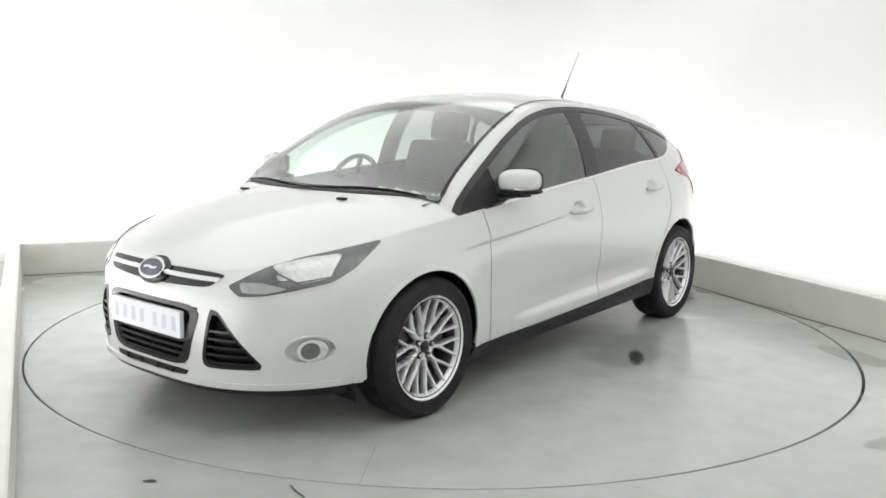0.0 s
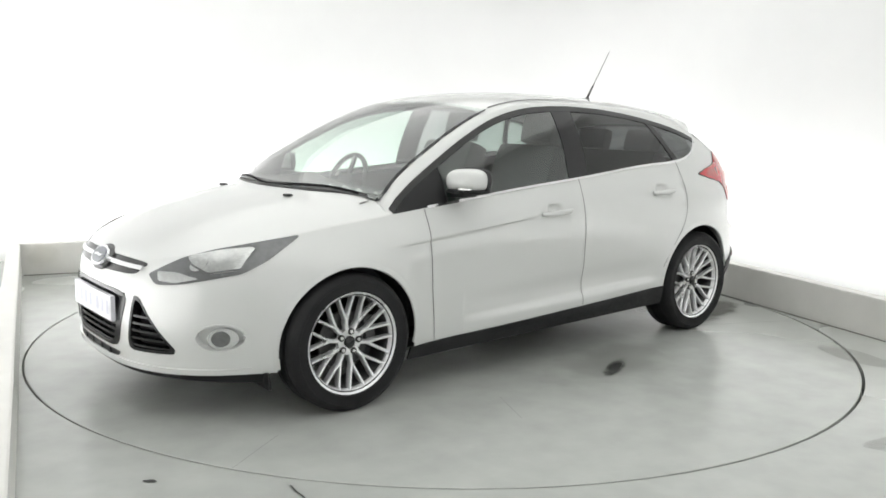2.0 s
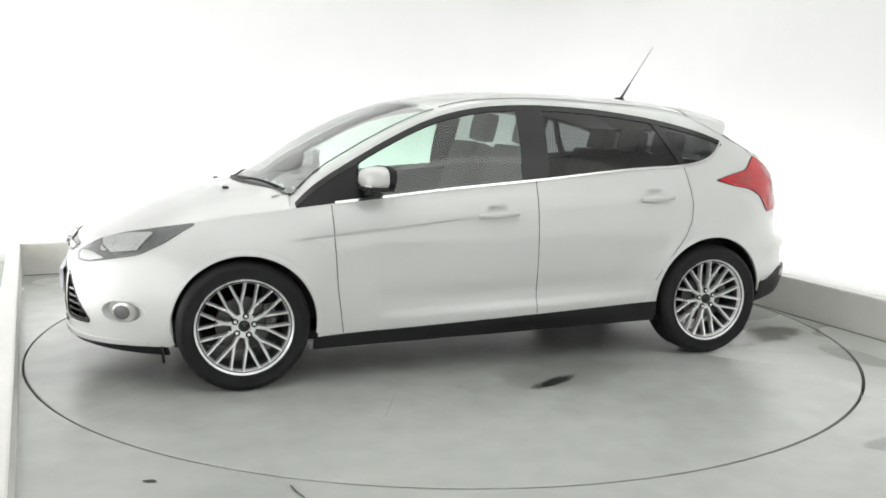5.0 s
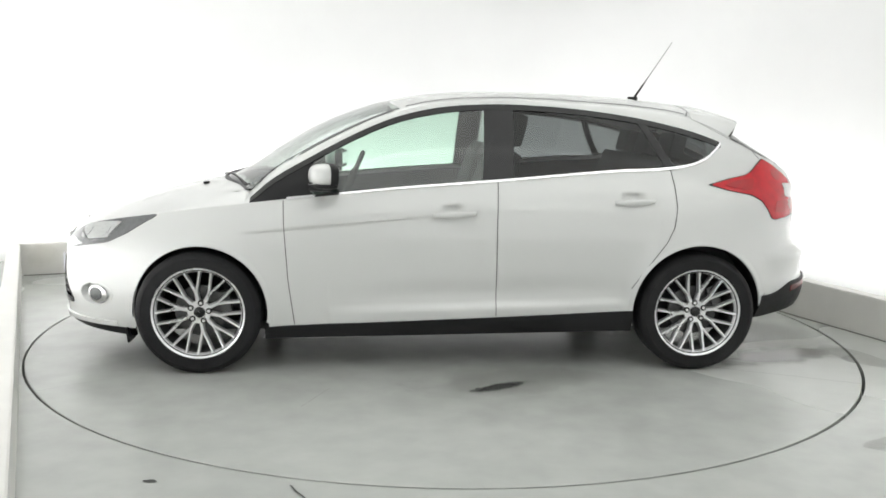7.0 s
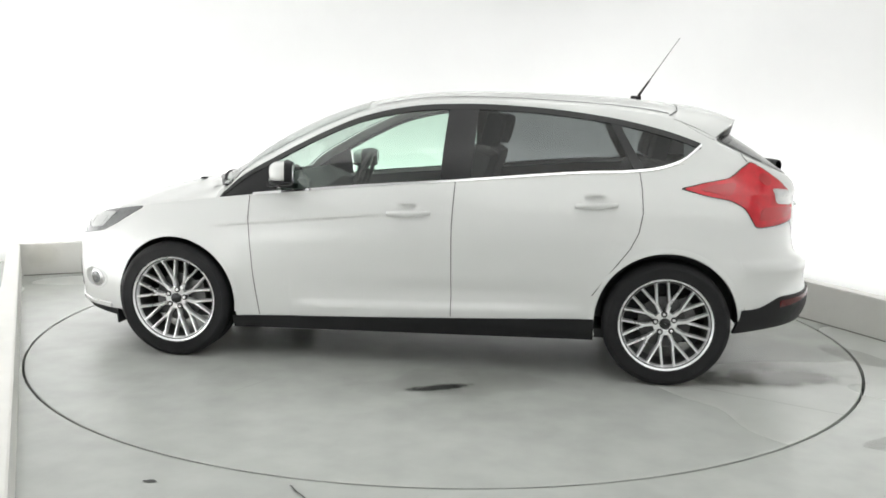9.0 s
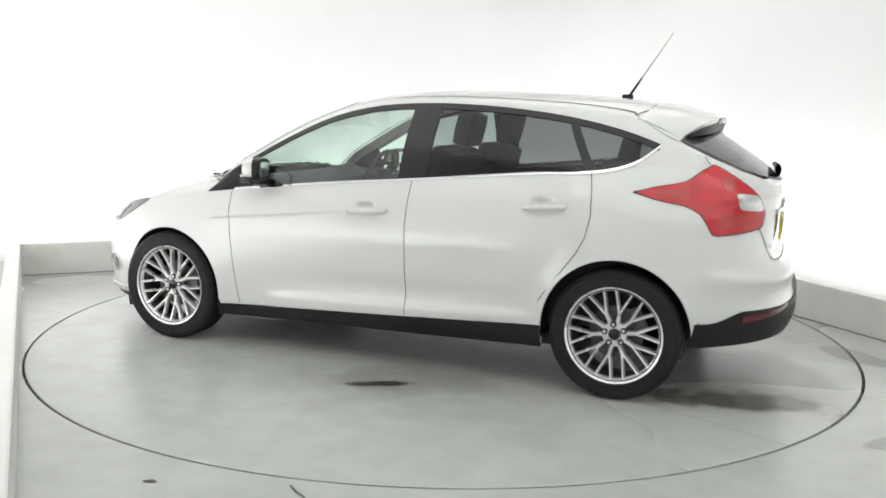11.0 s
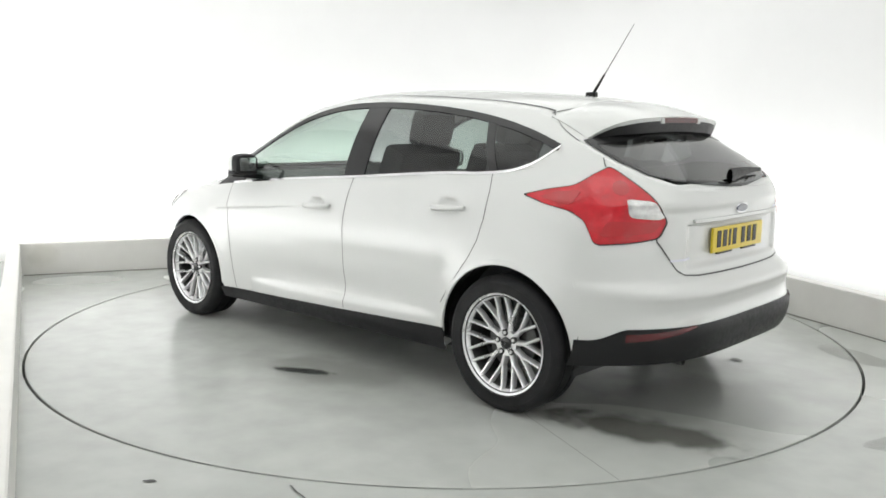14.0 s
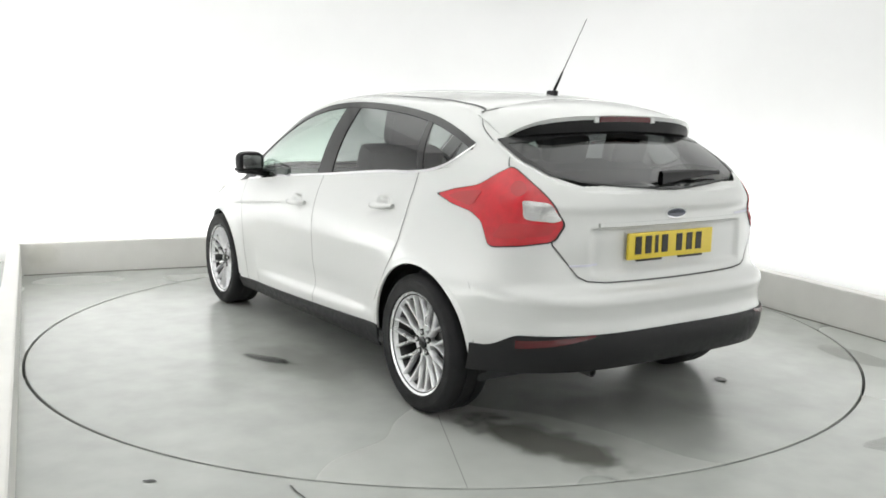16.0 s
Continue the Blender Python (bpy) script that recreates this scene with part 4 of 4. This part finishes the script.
def build_rear(car):
    for s in (1, -1):
        def put(name, bm, mat, parent=car, label=""):
            return part(name, bm if s > 0 else flipped(bm), mat, parent, label)
        def tl(a, z):
            q = radians(lerp(28, 79, a))
            u = -(0.5 + 0.5 * math.cos(q) ** (2 / NR))
            return around(u, z)
        lamp = put("tail_lamp", rounded(TAIL_LAMP, tl, 12, 0.006, 0.012), REDLAMP, car, "glossy red tail lamp with a clear section")
        put("reverse_lens", rounded([(0.37, 1.010), (0.14, 1.002), (0.012, 0.936), (0.07, 0.926), (0.30, 0.934)], tl, 6, 0.009, 0.004), CLEARLAMP, lamp, "clear reversing lens")
        put("lamp_cell", rounded([(0.515, 0.850), (0.10, 0.872), (0.03, 0.915), (0.46, 0.918)], tl, 5, 0.0085, 0.003), REDCELL, lamp, "deeper red lower cell")
        put("lamp_cell", rounded([(0.93, 1.000), (0.74, 0.970), (0.68, 1.040), (0.84, 1.026)], tl, 5, 0.0085, 0.003), REDCELL, lamp, "deeper red pointed cell")
        for a0, z0, r0 in ((0.40, 1.055, 0.050), (0.30, 0.885, 0.050)):
            put("lamp_cell", rounded(oval(a0, z0, r0 * 1.3, r0 * 0.62, 12), tl, 4, 0.0070, 0.002), REDCELL, lamp, "deeper red round cell")
        put("lamp_seal", strip_loop(TAIL_LAMP, tl, 0.0035), INK, lamp, "black lamp seal")
        put("bumper_reflector", patch(lambda a, b: rear_at(lerp(0.50, 0.757, a), lerp(0.474, 0.430, a) + lerp(-0.007, 0.007, b) + lerp(-0.002, 0.010, a) * (2 * b - 1)), 10, 2, 0.012, 0.008), REDDARK, car, "dark red bumper reflector")
    # black diffuser round the tail
    def dif(a, b):
        q = radians(lerp(-64, 64, a))
        u = -(0.5 + 0.5 * math.cos(q) ** (2 / NR))
        k = 0.30 * (abs(q) / radians(64)) ** 2 + 0.70 * step(0.72, 0.94, abs(q) / radians(64))
        low = lerp(0.330, 0.280, (abs(q) / radians(64)) ** 2)
        p = around(u, lerp(low, lerp(0.480, 0.402, k), b))
        return Vector((p.x, math.copysign(p.y, q), p.z))
    part("rear_diffuser", patch(dif, 60, 8, 0.008, 0.02), BLACK, car, "black plastic lower rear bumper")
    bm = bmesh.new()
    path = [(0.64, 0.92), (0.625, 0.835), (0.525, 0.705), (0.485, 0.684), (0.40, 0.676), (0.2, 0.672), (0.0, 0.670)]
    strip(rear_at, path, 0.0065, 0.0015, 8, bm, mirror=True)
    part("tailgate_gap", bm, GAP, car)
    for s in (1, -1):
        bm = strip(cabin_side, [(-1.718, 0.02), (-1.690, 1.0)], 0.006, 0.002, 6)
        part("tailgate_gap", bm if s > 0 else flipped(bm), GAP, car)
    # number plate pocket and plate
    px0 = rear_at(0, 0.82).x
    part("handle_bar", patch(lambda a, b: rear_at(lerp(-0.43, 0.43, a), lerp(0.898, 0.922, b)), 20, 3, 0.014, 0.016), PAINT, car, "painted grip over the number plate")
    plate = part("number_plate", box((0.012, 0.525, 0.114), Matrix.Translation((px0 - 0.016, 0.02, 0.818)), 0.003), YELLOW, car, "yellow rear number plate")
    for k, y in enumerate((0.205, 0.145, 0.095, 0.045, -0.045, -0.11, -0.17)):
        part("plate_bar", box((0.003, 0.036 if k != 2 else 0.018, 0.076), Matrix.Translation((px0 - 0.0235, y + 0.02, 0.822)), 0.0), INK, plate)
    for y in (0.15, -0.11):
        part("plate_foot", box((0.012, 0.15, 0.012), Matrix.Translation((px0 - 0.014, y, 0.757)), 0.002), INK, plate)
    bd = part("badge", rounded(oval(0, 0.952, 0.062, 0.026), rear_at, 4, 0.008, 0.008), CHROME, car, "oval chrome badge")
    part("badge_face", rounded(oval(0, 0.952, 0.055, 0.020), rear_at, 4, 0.011, 0.003), BADGE, bd, "dark blue badge face")
    for y0, y1, z0 in ((0.56, 0.42, 0.745), (-0.42, -0.57, 0.925)):
        part("script_badge", patch(lambda a, b: rear_at(lerp(y0, y1, a), lerp(z0, z0 + 0.009, b)), 6, 1, 0.002, 0.002), PALEINK, car, "small metal script badge")
    # rear wiper
    bm = bmesh.new()
    rows = []
    for k in range(11):
        t = k / 10
        c = top_at(lerp(-1.985, -1.945, t), lerp(0.07, -0.36, t)) + Vector((-0.022, 0, 0.018))
        r = lerp(0.034, 0.009, min(1, t * 1.1))
        rows.append([c + Vector((r * 0.5 * math.cos(q), 0, r * math.sin(q))) for q in [2 * math.pi * i / 8 for i in range(9)]])
    grid(bm, rows)
    part("rear_wiper", bm, BLACK, car, "black rear wiper")
    # exhaust
    bm = bmesh.new()
    lathe(bm, [(0.016, -0.06), (0.021, -0.06), (0.021, 0.06), (0.016, 0.06)], 16, Matrix.Translation((-1.95, 0.42, 0.285)) @ pose(0, 0, 0, 0, 0, 90))
    part("exhaust", bm, DARKMETAL, car, "metal exhaust pipe")


def strip_loop(points, fn, off):
    """A dark rim just outside a rounded outline."""
    c = sum((Vector((*q, 0)) for q in points), Vector()) / len(points)
    big = [tuple((c + (Vector((*q, 0)) - c) * 1.035))[:2] for q in points]
    return rounded(big, fn, 6, off, 0.008)


def build_roof_bits(car):
    for s in (1, -1):
        bm = strip(lambda x, y: top_at(x, y * rail(x).y), [(0.25, 0.90), (-0.5, 0.89), (-1.1, 0.885), (-1.33, 0.88)], 0.022, 0.003, 16)
        part("roof_moulding", bm if s > 0 else flipped(bm), GLOSSBLACK, car, "thin black roof moulding")
    bm = bmesh.new()
    strip(lambda x, y: top_at(x, y * rail(x).y), [(-1.33, 0.93), (-1.385, 0.7), (-1.40, 0.0)], 0.008, 0.0015, 10, bm, mirror=True)
    part("tailgate_top_gap", bm, GAP, car)
    # aerial
    base = top_at(-1.19, 0.0)
    bm = bmesh.new()
    add_box(bm, (0.062, 0.030, 0.026), Matrix.Translation(base + Vector((0.004, 0, 0.008))), 0.010)
    ant = part("aerial_base", bm, BLACK, car, "black aerial foot")
    d = Vector((-0.62, 0, 0.95)).normalized()
    bm = bmesh.new()
    for r0, r1, a, b in ((0.008, 0.005, 0.0, 0.11), (0.0026, 0.0014, 0.11, 0.40)):
        m = Matrix.Translation(base + Vector((-0.01, 0, 0.02)) + d * (a + b) / 2) @ d.to_track_quat("Z", "Y").to_matrix().to_4x4()
        bmesh.ops.create_cone(bm, cap_ends=True, segments=10, radius1=r0, radius2=r1, depth=b - a, matrix=m)
    part("aerial_rod", bm, BLACK, ant, "thin black aerial rod")
    # door mirrors
    for s in (1, -1):
        bm = bmesh.new()
        bmesh.ops.create_icosphere(bm, subdivisions=4, radius=1.0)
        for v in bm.verts:
            x, y, z = v.co
            v.co = Vector((math.copysign(abs(x) ** 0.75, x) * 0.078, math.copysign(abs(y) ** 0.72, y) * 0.098, math.copysign(abs(z) ** 0.72, z) * 0.060))
            if v.co.x < -0.045:
                v.co.x = -0.045
            v.co.z += 0.10 * v.co.y * 0.25
            v.co.x -= 0.25 * v.co.y
        bmesh.ops.translate(bm, vec=(0.672, 0.915, 1.036), verts=bm.verts)
        cap = part("mirror", bm if s > 0 else flipped(bm), PAINT, car, "painted door mirror with black foot")
        bm = bmesh.new()
        bmesh.ops.create_icosphere(bm, subdivisions=3, radius=1.0)
        for v in bm.verts:
            x, y, z = v.co
            v.co = Vector((math.copysign(abs(x) ** 0.75, x) * 0.080, math.copysign(abs(y) ** 0.72, y) * 0.099, z * 0.018))
            v.co.x = max(v.co.x, -0.046) - 0.25 * v.co.y
        bmesh.ops.translate(bm, vec=(0.672, 0.915, 0.986), verts=bm.verts)
        part("mirror_base", bm if s > 0 else flipped(bm), BLACK, cap, "black mirror underside")
        bm = box((0.075, 0.20, 0.030), Matrix.Translation((0.690, 0.88, 0.966)) @ pose(0, 0, 0, 6, 0, -14), 0.01)
        part("mirror_foot", bm if s > 0 else flipped(bm), BLACK, cap)
        bm = box((0.02, 0.07, 0.012), Matrix.Translation((0.729, 0.955, 1.000)) @ pose(0, 0, 0, 0, 0, 20), 0.004)
        part("mirror_indicator", bm if s > 0 else flipped(bm), CLEARLAMP, cap, "slim clear indicator")
        bm = bmesh.new()
        bmesh.ops.create_icosphere(bm, subdivisions=4, radius=1.0)
        for v in bm.verts:
            x, y, z = v.co
            v.co = Vector((min(max(x * 0.09, -0.054), -0.012), math.copysign(abs(y) ** 0.60, y) * 0.101, math.copysign(abs(z) ** 0.60, z) * 0.064))
            v.co.z += 0.025 * v.co.y
            v.co.x -= 0.25 * v.co.y
        bmesh.ops.translate(bm, vec=(0.672, 0.915, 1.036), verts=bm.verts)
        part("mirror_rim", bm if s > 0 else flipped(bm), BLACK, cap, "black mirror surround")
        bm = box((0.006, 0.138, 0.080), Matrix.Translation((0.6175, 0.913, 1.036)) @ pose(0, 0, 0, 2, 0, 14), 0.002)
        part("mirror_glass", bm if s > 0 else flipped(bm), CHROME, cap, "mirror glass")


def build_cabin(car):
    # dark tub below the belt
    bm = bmesh.new()
    rows = []
    for k in range(31):
        x = lerp(1.22, -1.86, k / 30)
        z = BELT(x) - 0.02
        y = min(side_y(x, 0.8) - 0.10, side_y(x, z) - 0.05)
        y = max(y, 0.2)
        rows.append([Vector((x, sg * yy, zz)) for sg, yy, zz in ((1, y - 0.02, z), (1, y - 0.04, 0.3), (1, 0.0, 0.3), (-1, y - 0.04, 0.3), (-1, y - 0.02, z))])
    vs = grid(bm, rows)
    bm.faces.new(vs[0])
    bm.faces.new(vs[-1])
    part("cabin_tub", bm, TRIM, car, "dark interior trim")
    bm = bmesh.new()
    patch(lambda a, b: top_at(lerp(0.30, -1.60, a), lerp(-0.93, 0.93, b) * rail(lerp(0.30, -1.60, a)).y) - Vector((0, 0, 0.02)), 24, 12, 0.0, bm=bm)
    part("headlining", bm, LINING, car, "pale grey headlining")
    # dashboard
    bm = bmesh.new()
    rows = []
    for k in range(17):
        y = lerp(-0.70, 0.70, k / 16)
        hump = 0.05 * math.exp(-((y + 0.36) / 0.2) ** 2)
        rows.append([Vector((1.16, y, 0.93)), Vector((0.98, y, 0.965)), Vector((0.80, y, 0.955 + hump)), Vector((0.70, y, 0.90 + hump * 0.6)), Vector((0.68, y, 0.72)), Vector((0.78, y, 0.5))])
    grid(bm, rows)
    part("dashboard", bm, TRIM, car, "dark dashboard")
    # steering wheel on the right
    bm = bmesh.new()
    m = Matrix.Translation((0.56, -0.36, 0.93)) @ pose(0, 0, 0, 0, -24, 0) @ pose(0, 0, 0, 0, 0, 90)
    lathe(bm, [(0.185 + 0.015 * math.cos(q), 0.015 * math.sin(q)) for q in [2 * math.pi * i / 8 for i in range(9)]], 32, m)
    add_box(bm, (0.15, 0.05, 0.12), m, 0.02)
    for a in (0, 180, 270):
        add_box(bm, (0.13, 0.02, 0.03), m @ pose(0, 0, 0, 0, a, 0) @ Matrix.Translation((0.11, 0, 0)), 0.006)
    part("steering_wheel", bm, TRIM, car, "dark steering wheel")
    for s in (1, -1):
        seat = bmesh.new()
        add_box(seat, (0.52, 0.50, 0.20), Matrix.Translation((0.12, 0.37 * s, 0.52)) @ pose(0, 0, 0, 0, -6, 0), 0.07)
        add_box(seat, (0.17, 0.50, 0.66), Matrix.Translation((-0.22, 0.37 * s, 0.86)) @ pose(0, 0, 0, 0, -20, 0), 0.07)
        st = part("front_seat", seat, CLOTH, car, "dark cloth front seat")
        h = box((0.10, 0.27, 0.19), Matrix.Translation((-0.385, 0.37 * s, 1.275)) @ pose(0, 0, 0, 0, -14, 0), 0.045)
        part("headrest", h, CLOTH, st)
        for d in (-0.06, 0.06):
            b = bmesh.new()
            bmesh.ops.create_cone(b, cap_ends=True, segments=8, radius1=0.006, radius2=0.006, depth=0.10, matrix=Matrix.Translation((-0.355, 0.37 * s + d, 1.17)) @ pose(0, 0, 0, 0, -14, 0))
            part("headrest_post", b, CHROME, st)
    bench = bmesh.new()
    add_box(bench, (0.50, 1.26, 0.18), Matrix.Translation((-0.80, 0, 0.54)), 0.06)
    add_box(bench, (0.17, 1.24, 0.60), Matrix.Translation((-1.16, 0, 0.84)) @ pose(0, 0, 0, 0, -20, 0), 0.06)
    bn = part("rear_bench", bench, CLOTH, car, "dark cloth rear bench")
    for y in (-0.42, 0.0, 0.42):
        part("headrest", box((0.09, 0.25, 0.15), Matrix.Translation((-1.30, y, 1.20)) @ pose(0, 0, 0, 0, -14, 0), 0.04), CLOTH, bn)


def build_wheel():
    """One wheel, its outer face towards +y, the axle at the origin."""
    w = new("wheel")
    R, r = 0.322, 0.235
    bm = bmesh.new()
    prof = [(r - 0.012, -0.09), (r + 0.004, -0.098), (r + 0.03, -0.105), (R - 0.03, -0.108), (R - 0.008, -0.095), (R, -0.075), (R, -0.04), (R - 0.006, -0.038), (R - 0.006, -0.030), (R, -0.028), (R, 0.028), (R - 0.006, 0.030), (R - 0.006, 0.038), (R, 0.04), (R, 0.075), (R - 0.008, 0.095), (R - 0.022, 0.1055), (R - 0.024, 0.1075), (R - 0.034, 0.109), (R - 0.036, 0.1075), (r + 0.040, 0.1085), (r + 0.020, 0.104), (r + 0.016, 0.1055), (r + 0.010, 0.1055), (r + 0.004, 0.097), (r - 0.012, 0.09)]
    lathe(bm, prof, 72)
    part("tyre", bm, RUBBER, w, "black rubber tyre")
    bm = bmesh.new()
    # barrel coloured darker than the lip, for the shade behind the spokes
    lathe(bm, [(r - 0.02, -0.09), (r - 0.028, -0.03), (r - 0.026, 0.05), (r - 0.018, 0.070)], 72)
    part("rim_barrel", bm, DARKMETAL, w, "inner barrel of the rim, darkened as shade")
    bm = bmesh.new()
    lathe(bm, [(r - 0.020, 0.066), (r - 0.016, 0.082), (r - 0.005, 0.094), (r + 0.004, 0.0985), (r + 0.005, 0.090)], 72)
    rim = part("rim", bm, ALLOY, w, "silver multi-spoke alloy rim")
    # ten forked spokes: a stem from the hub, then two arms
    for k in range(10):
        a0 = radians(90 + 36 * k)
        ra, tg = Vector((math.cos(a0), 0, math.sin(a0))), Vector((-math.sin(a0), 0, math.cos(a0)))
        bm = bmesh.new()
        def bar(p, q, w0, w1, y0, y1, n=6):
            d = (q - p).normalized()
            sd = Vector((-d.z, 0, d.x))
            rows = []
            for i in range(n + 1):
                t = i / n
                w = lerp(w0, w1, t)
                c = p.lerp(q, t) + Vector((0, lerp(y0, y1, t) - 0.004 * math.sin(math.pi * t), 0))
                rows.append([c + sd * w * 1.2 + Vector((0, -0.030, 0)), c + sd * w + Vector((0, -0.006, 0)), c + sd * w * 0.55, c - sd * w * 0.55, c - sd * w + Vector((0, -0.006, 0)), c - sd * w * 1.2 + Vector((0, -0.030, 0))])
            grid(bm, rows)
        bar(ra * 0.050, ra * 0.116, 0.0110, 0.0092, 0.062, 0.0675)
        for d in (-1, 1):
            a1 = a0 + d * radians(10.3)
            bar(ra * 0.106 + tg * d * 0.0020, Vector((math.cos(a1), 0, math.sin(a1))) * (r - 0.012), 0.0074, 0.0070, 0.066, 0.087)
        part("spoke", bm, ALLOY, rim)
    bm = bmesh.new()
    lathe(bm, [(0.060, 0.03), (0.064, 0.050), (0.060, 0.062), (0.030, 0.060), (0.001, 0.058)], 40)
    hub = part("hub", bm, ALLOY, w)
    bm = bmesh.new()
    lathe(bm, [(0.029, 0.058), (0.028, 0.066), (0.022, 0.069), (0.001, 0.070)], 28)
    part("centre_cap", bm, GLOSSBLACK, hub, "dark centre cap")
    for k in range(5):
        a = radians(108 + 72 * k)
        bm = bmesh.new()
        # flat black disc paints the shade of a recess round the nut
        lathe(bm, [(0.0160, 0.055), (0.0160, 0.0650), (0.001, 0.0650)], 16, Matrix.Translation((0.049 * math.cos(a), 0, 0.049 * math.sin(a))))
        nut = part("nut_shade_disc", bm, INK, hub)
        bm = bmesh.new()
        lathe(bm, [(0.0086, 0.06), (0.0086, 0.069), (0.001, 0.070)], 6, Matrix.Translation((0.049 * math.cos(a), 0, 0.049 * math.sin(a))))
        part("wheel_nut", bm, ALLOY, hub)
    bm = bmesh.new()
    lathe(bm, [(0.001, -0.01), (0.135, -0.01), (0.135, 0.012), (0.001, 0.014)], 40)
    part("brake_disc", bm, DARKMETAL, w, "steel brake disc")
    part("caliper", box((0.055, 0.06, 0.13), Matrix.Translation((-0.135, 0.005, 0.02)), 0.012), DARKMETAL, w, "grey brake caliper")
    return w


def build_car():
    car = new("car")
    tagged(car, "white five-door hatchback car standing on the turntable", "car")
    build_shell(car)
    build_glazing(car)
    build_panels(car)
    build_front(car)
    build_rear(car)
    build_roof_bits(car)
    build_cabin(car)
    # floor pan
    part("floor_pan", box((3.3, 1.50, 0.05), Matrix.Translation((0, 0, 0.22)), 0.01), TRIM, car, "dark underbody")
    w = build_wheel()
    w.parent = car
    w.matrix_local = pose(1.323, 0.794, 0.313, 0, 8, 0)
    for x, y, rz, ry in ((-1.338, 0.788, 0, 25), (1.323, -0.794, 180, 3), (-1.338, -0.788, 180, 40)):
        copy_thing(w, pose(x, y, 0.313, 0, ry, rz))
    return car


car = build_car()


# ---------------------------------------------------------------- what moves
def motions():
    times = [k * 0.5 for k in range(33)]
    walk(turntable, [(t, pose(0, 0, GROUND, 0, 0, turn_at(t))) for t in times])
    rows = []
    for t in times:
        a = radians(turn_at(t))
        c, s = math.cos(a), math.sin(a)
        rows.append((t, pose(c * CAR_X - s * CAR_Y, s * CAR_X + c * CAR_Y, 0, 0, 0, turn_at(t))))
    walk(car, rows)


motions()
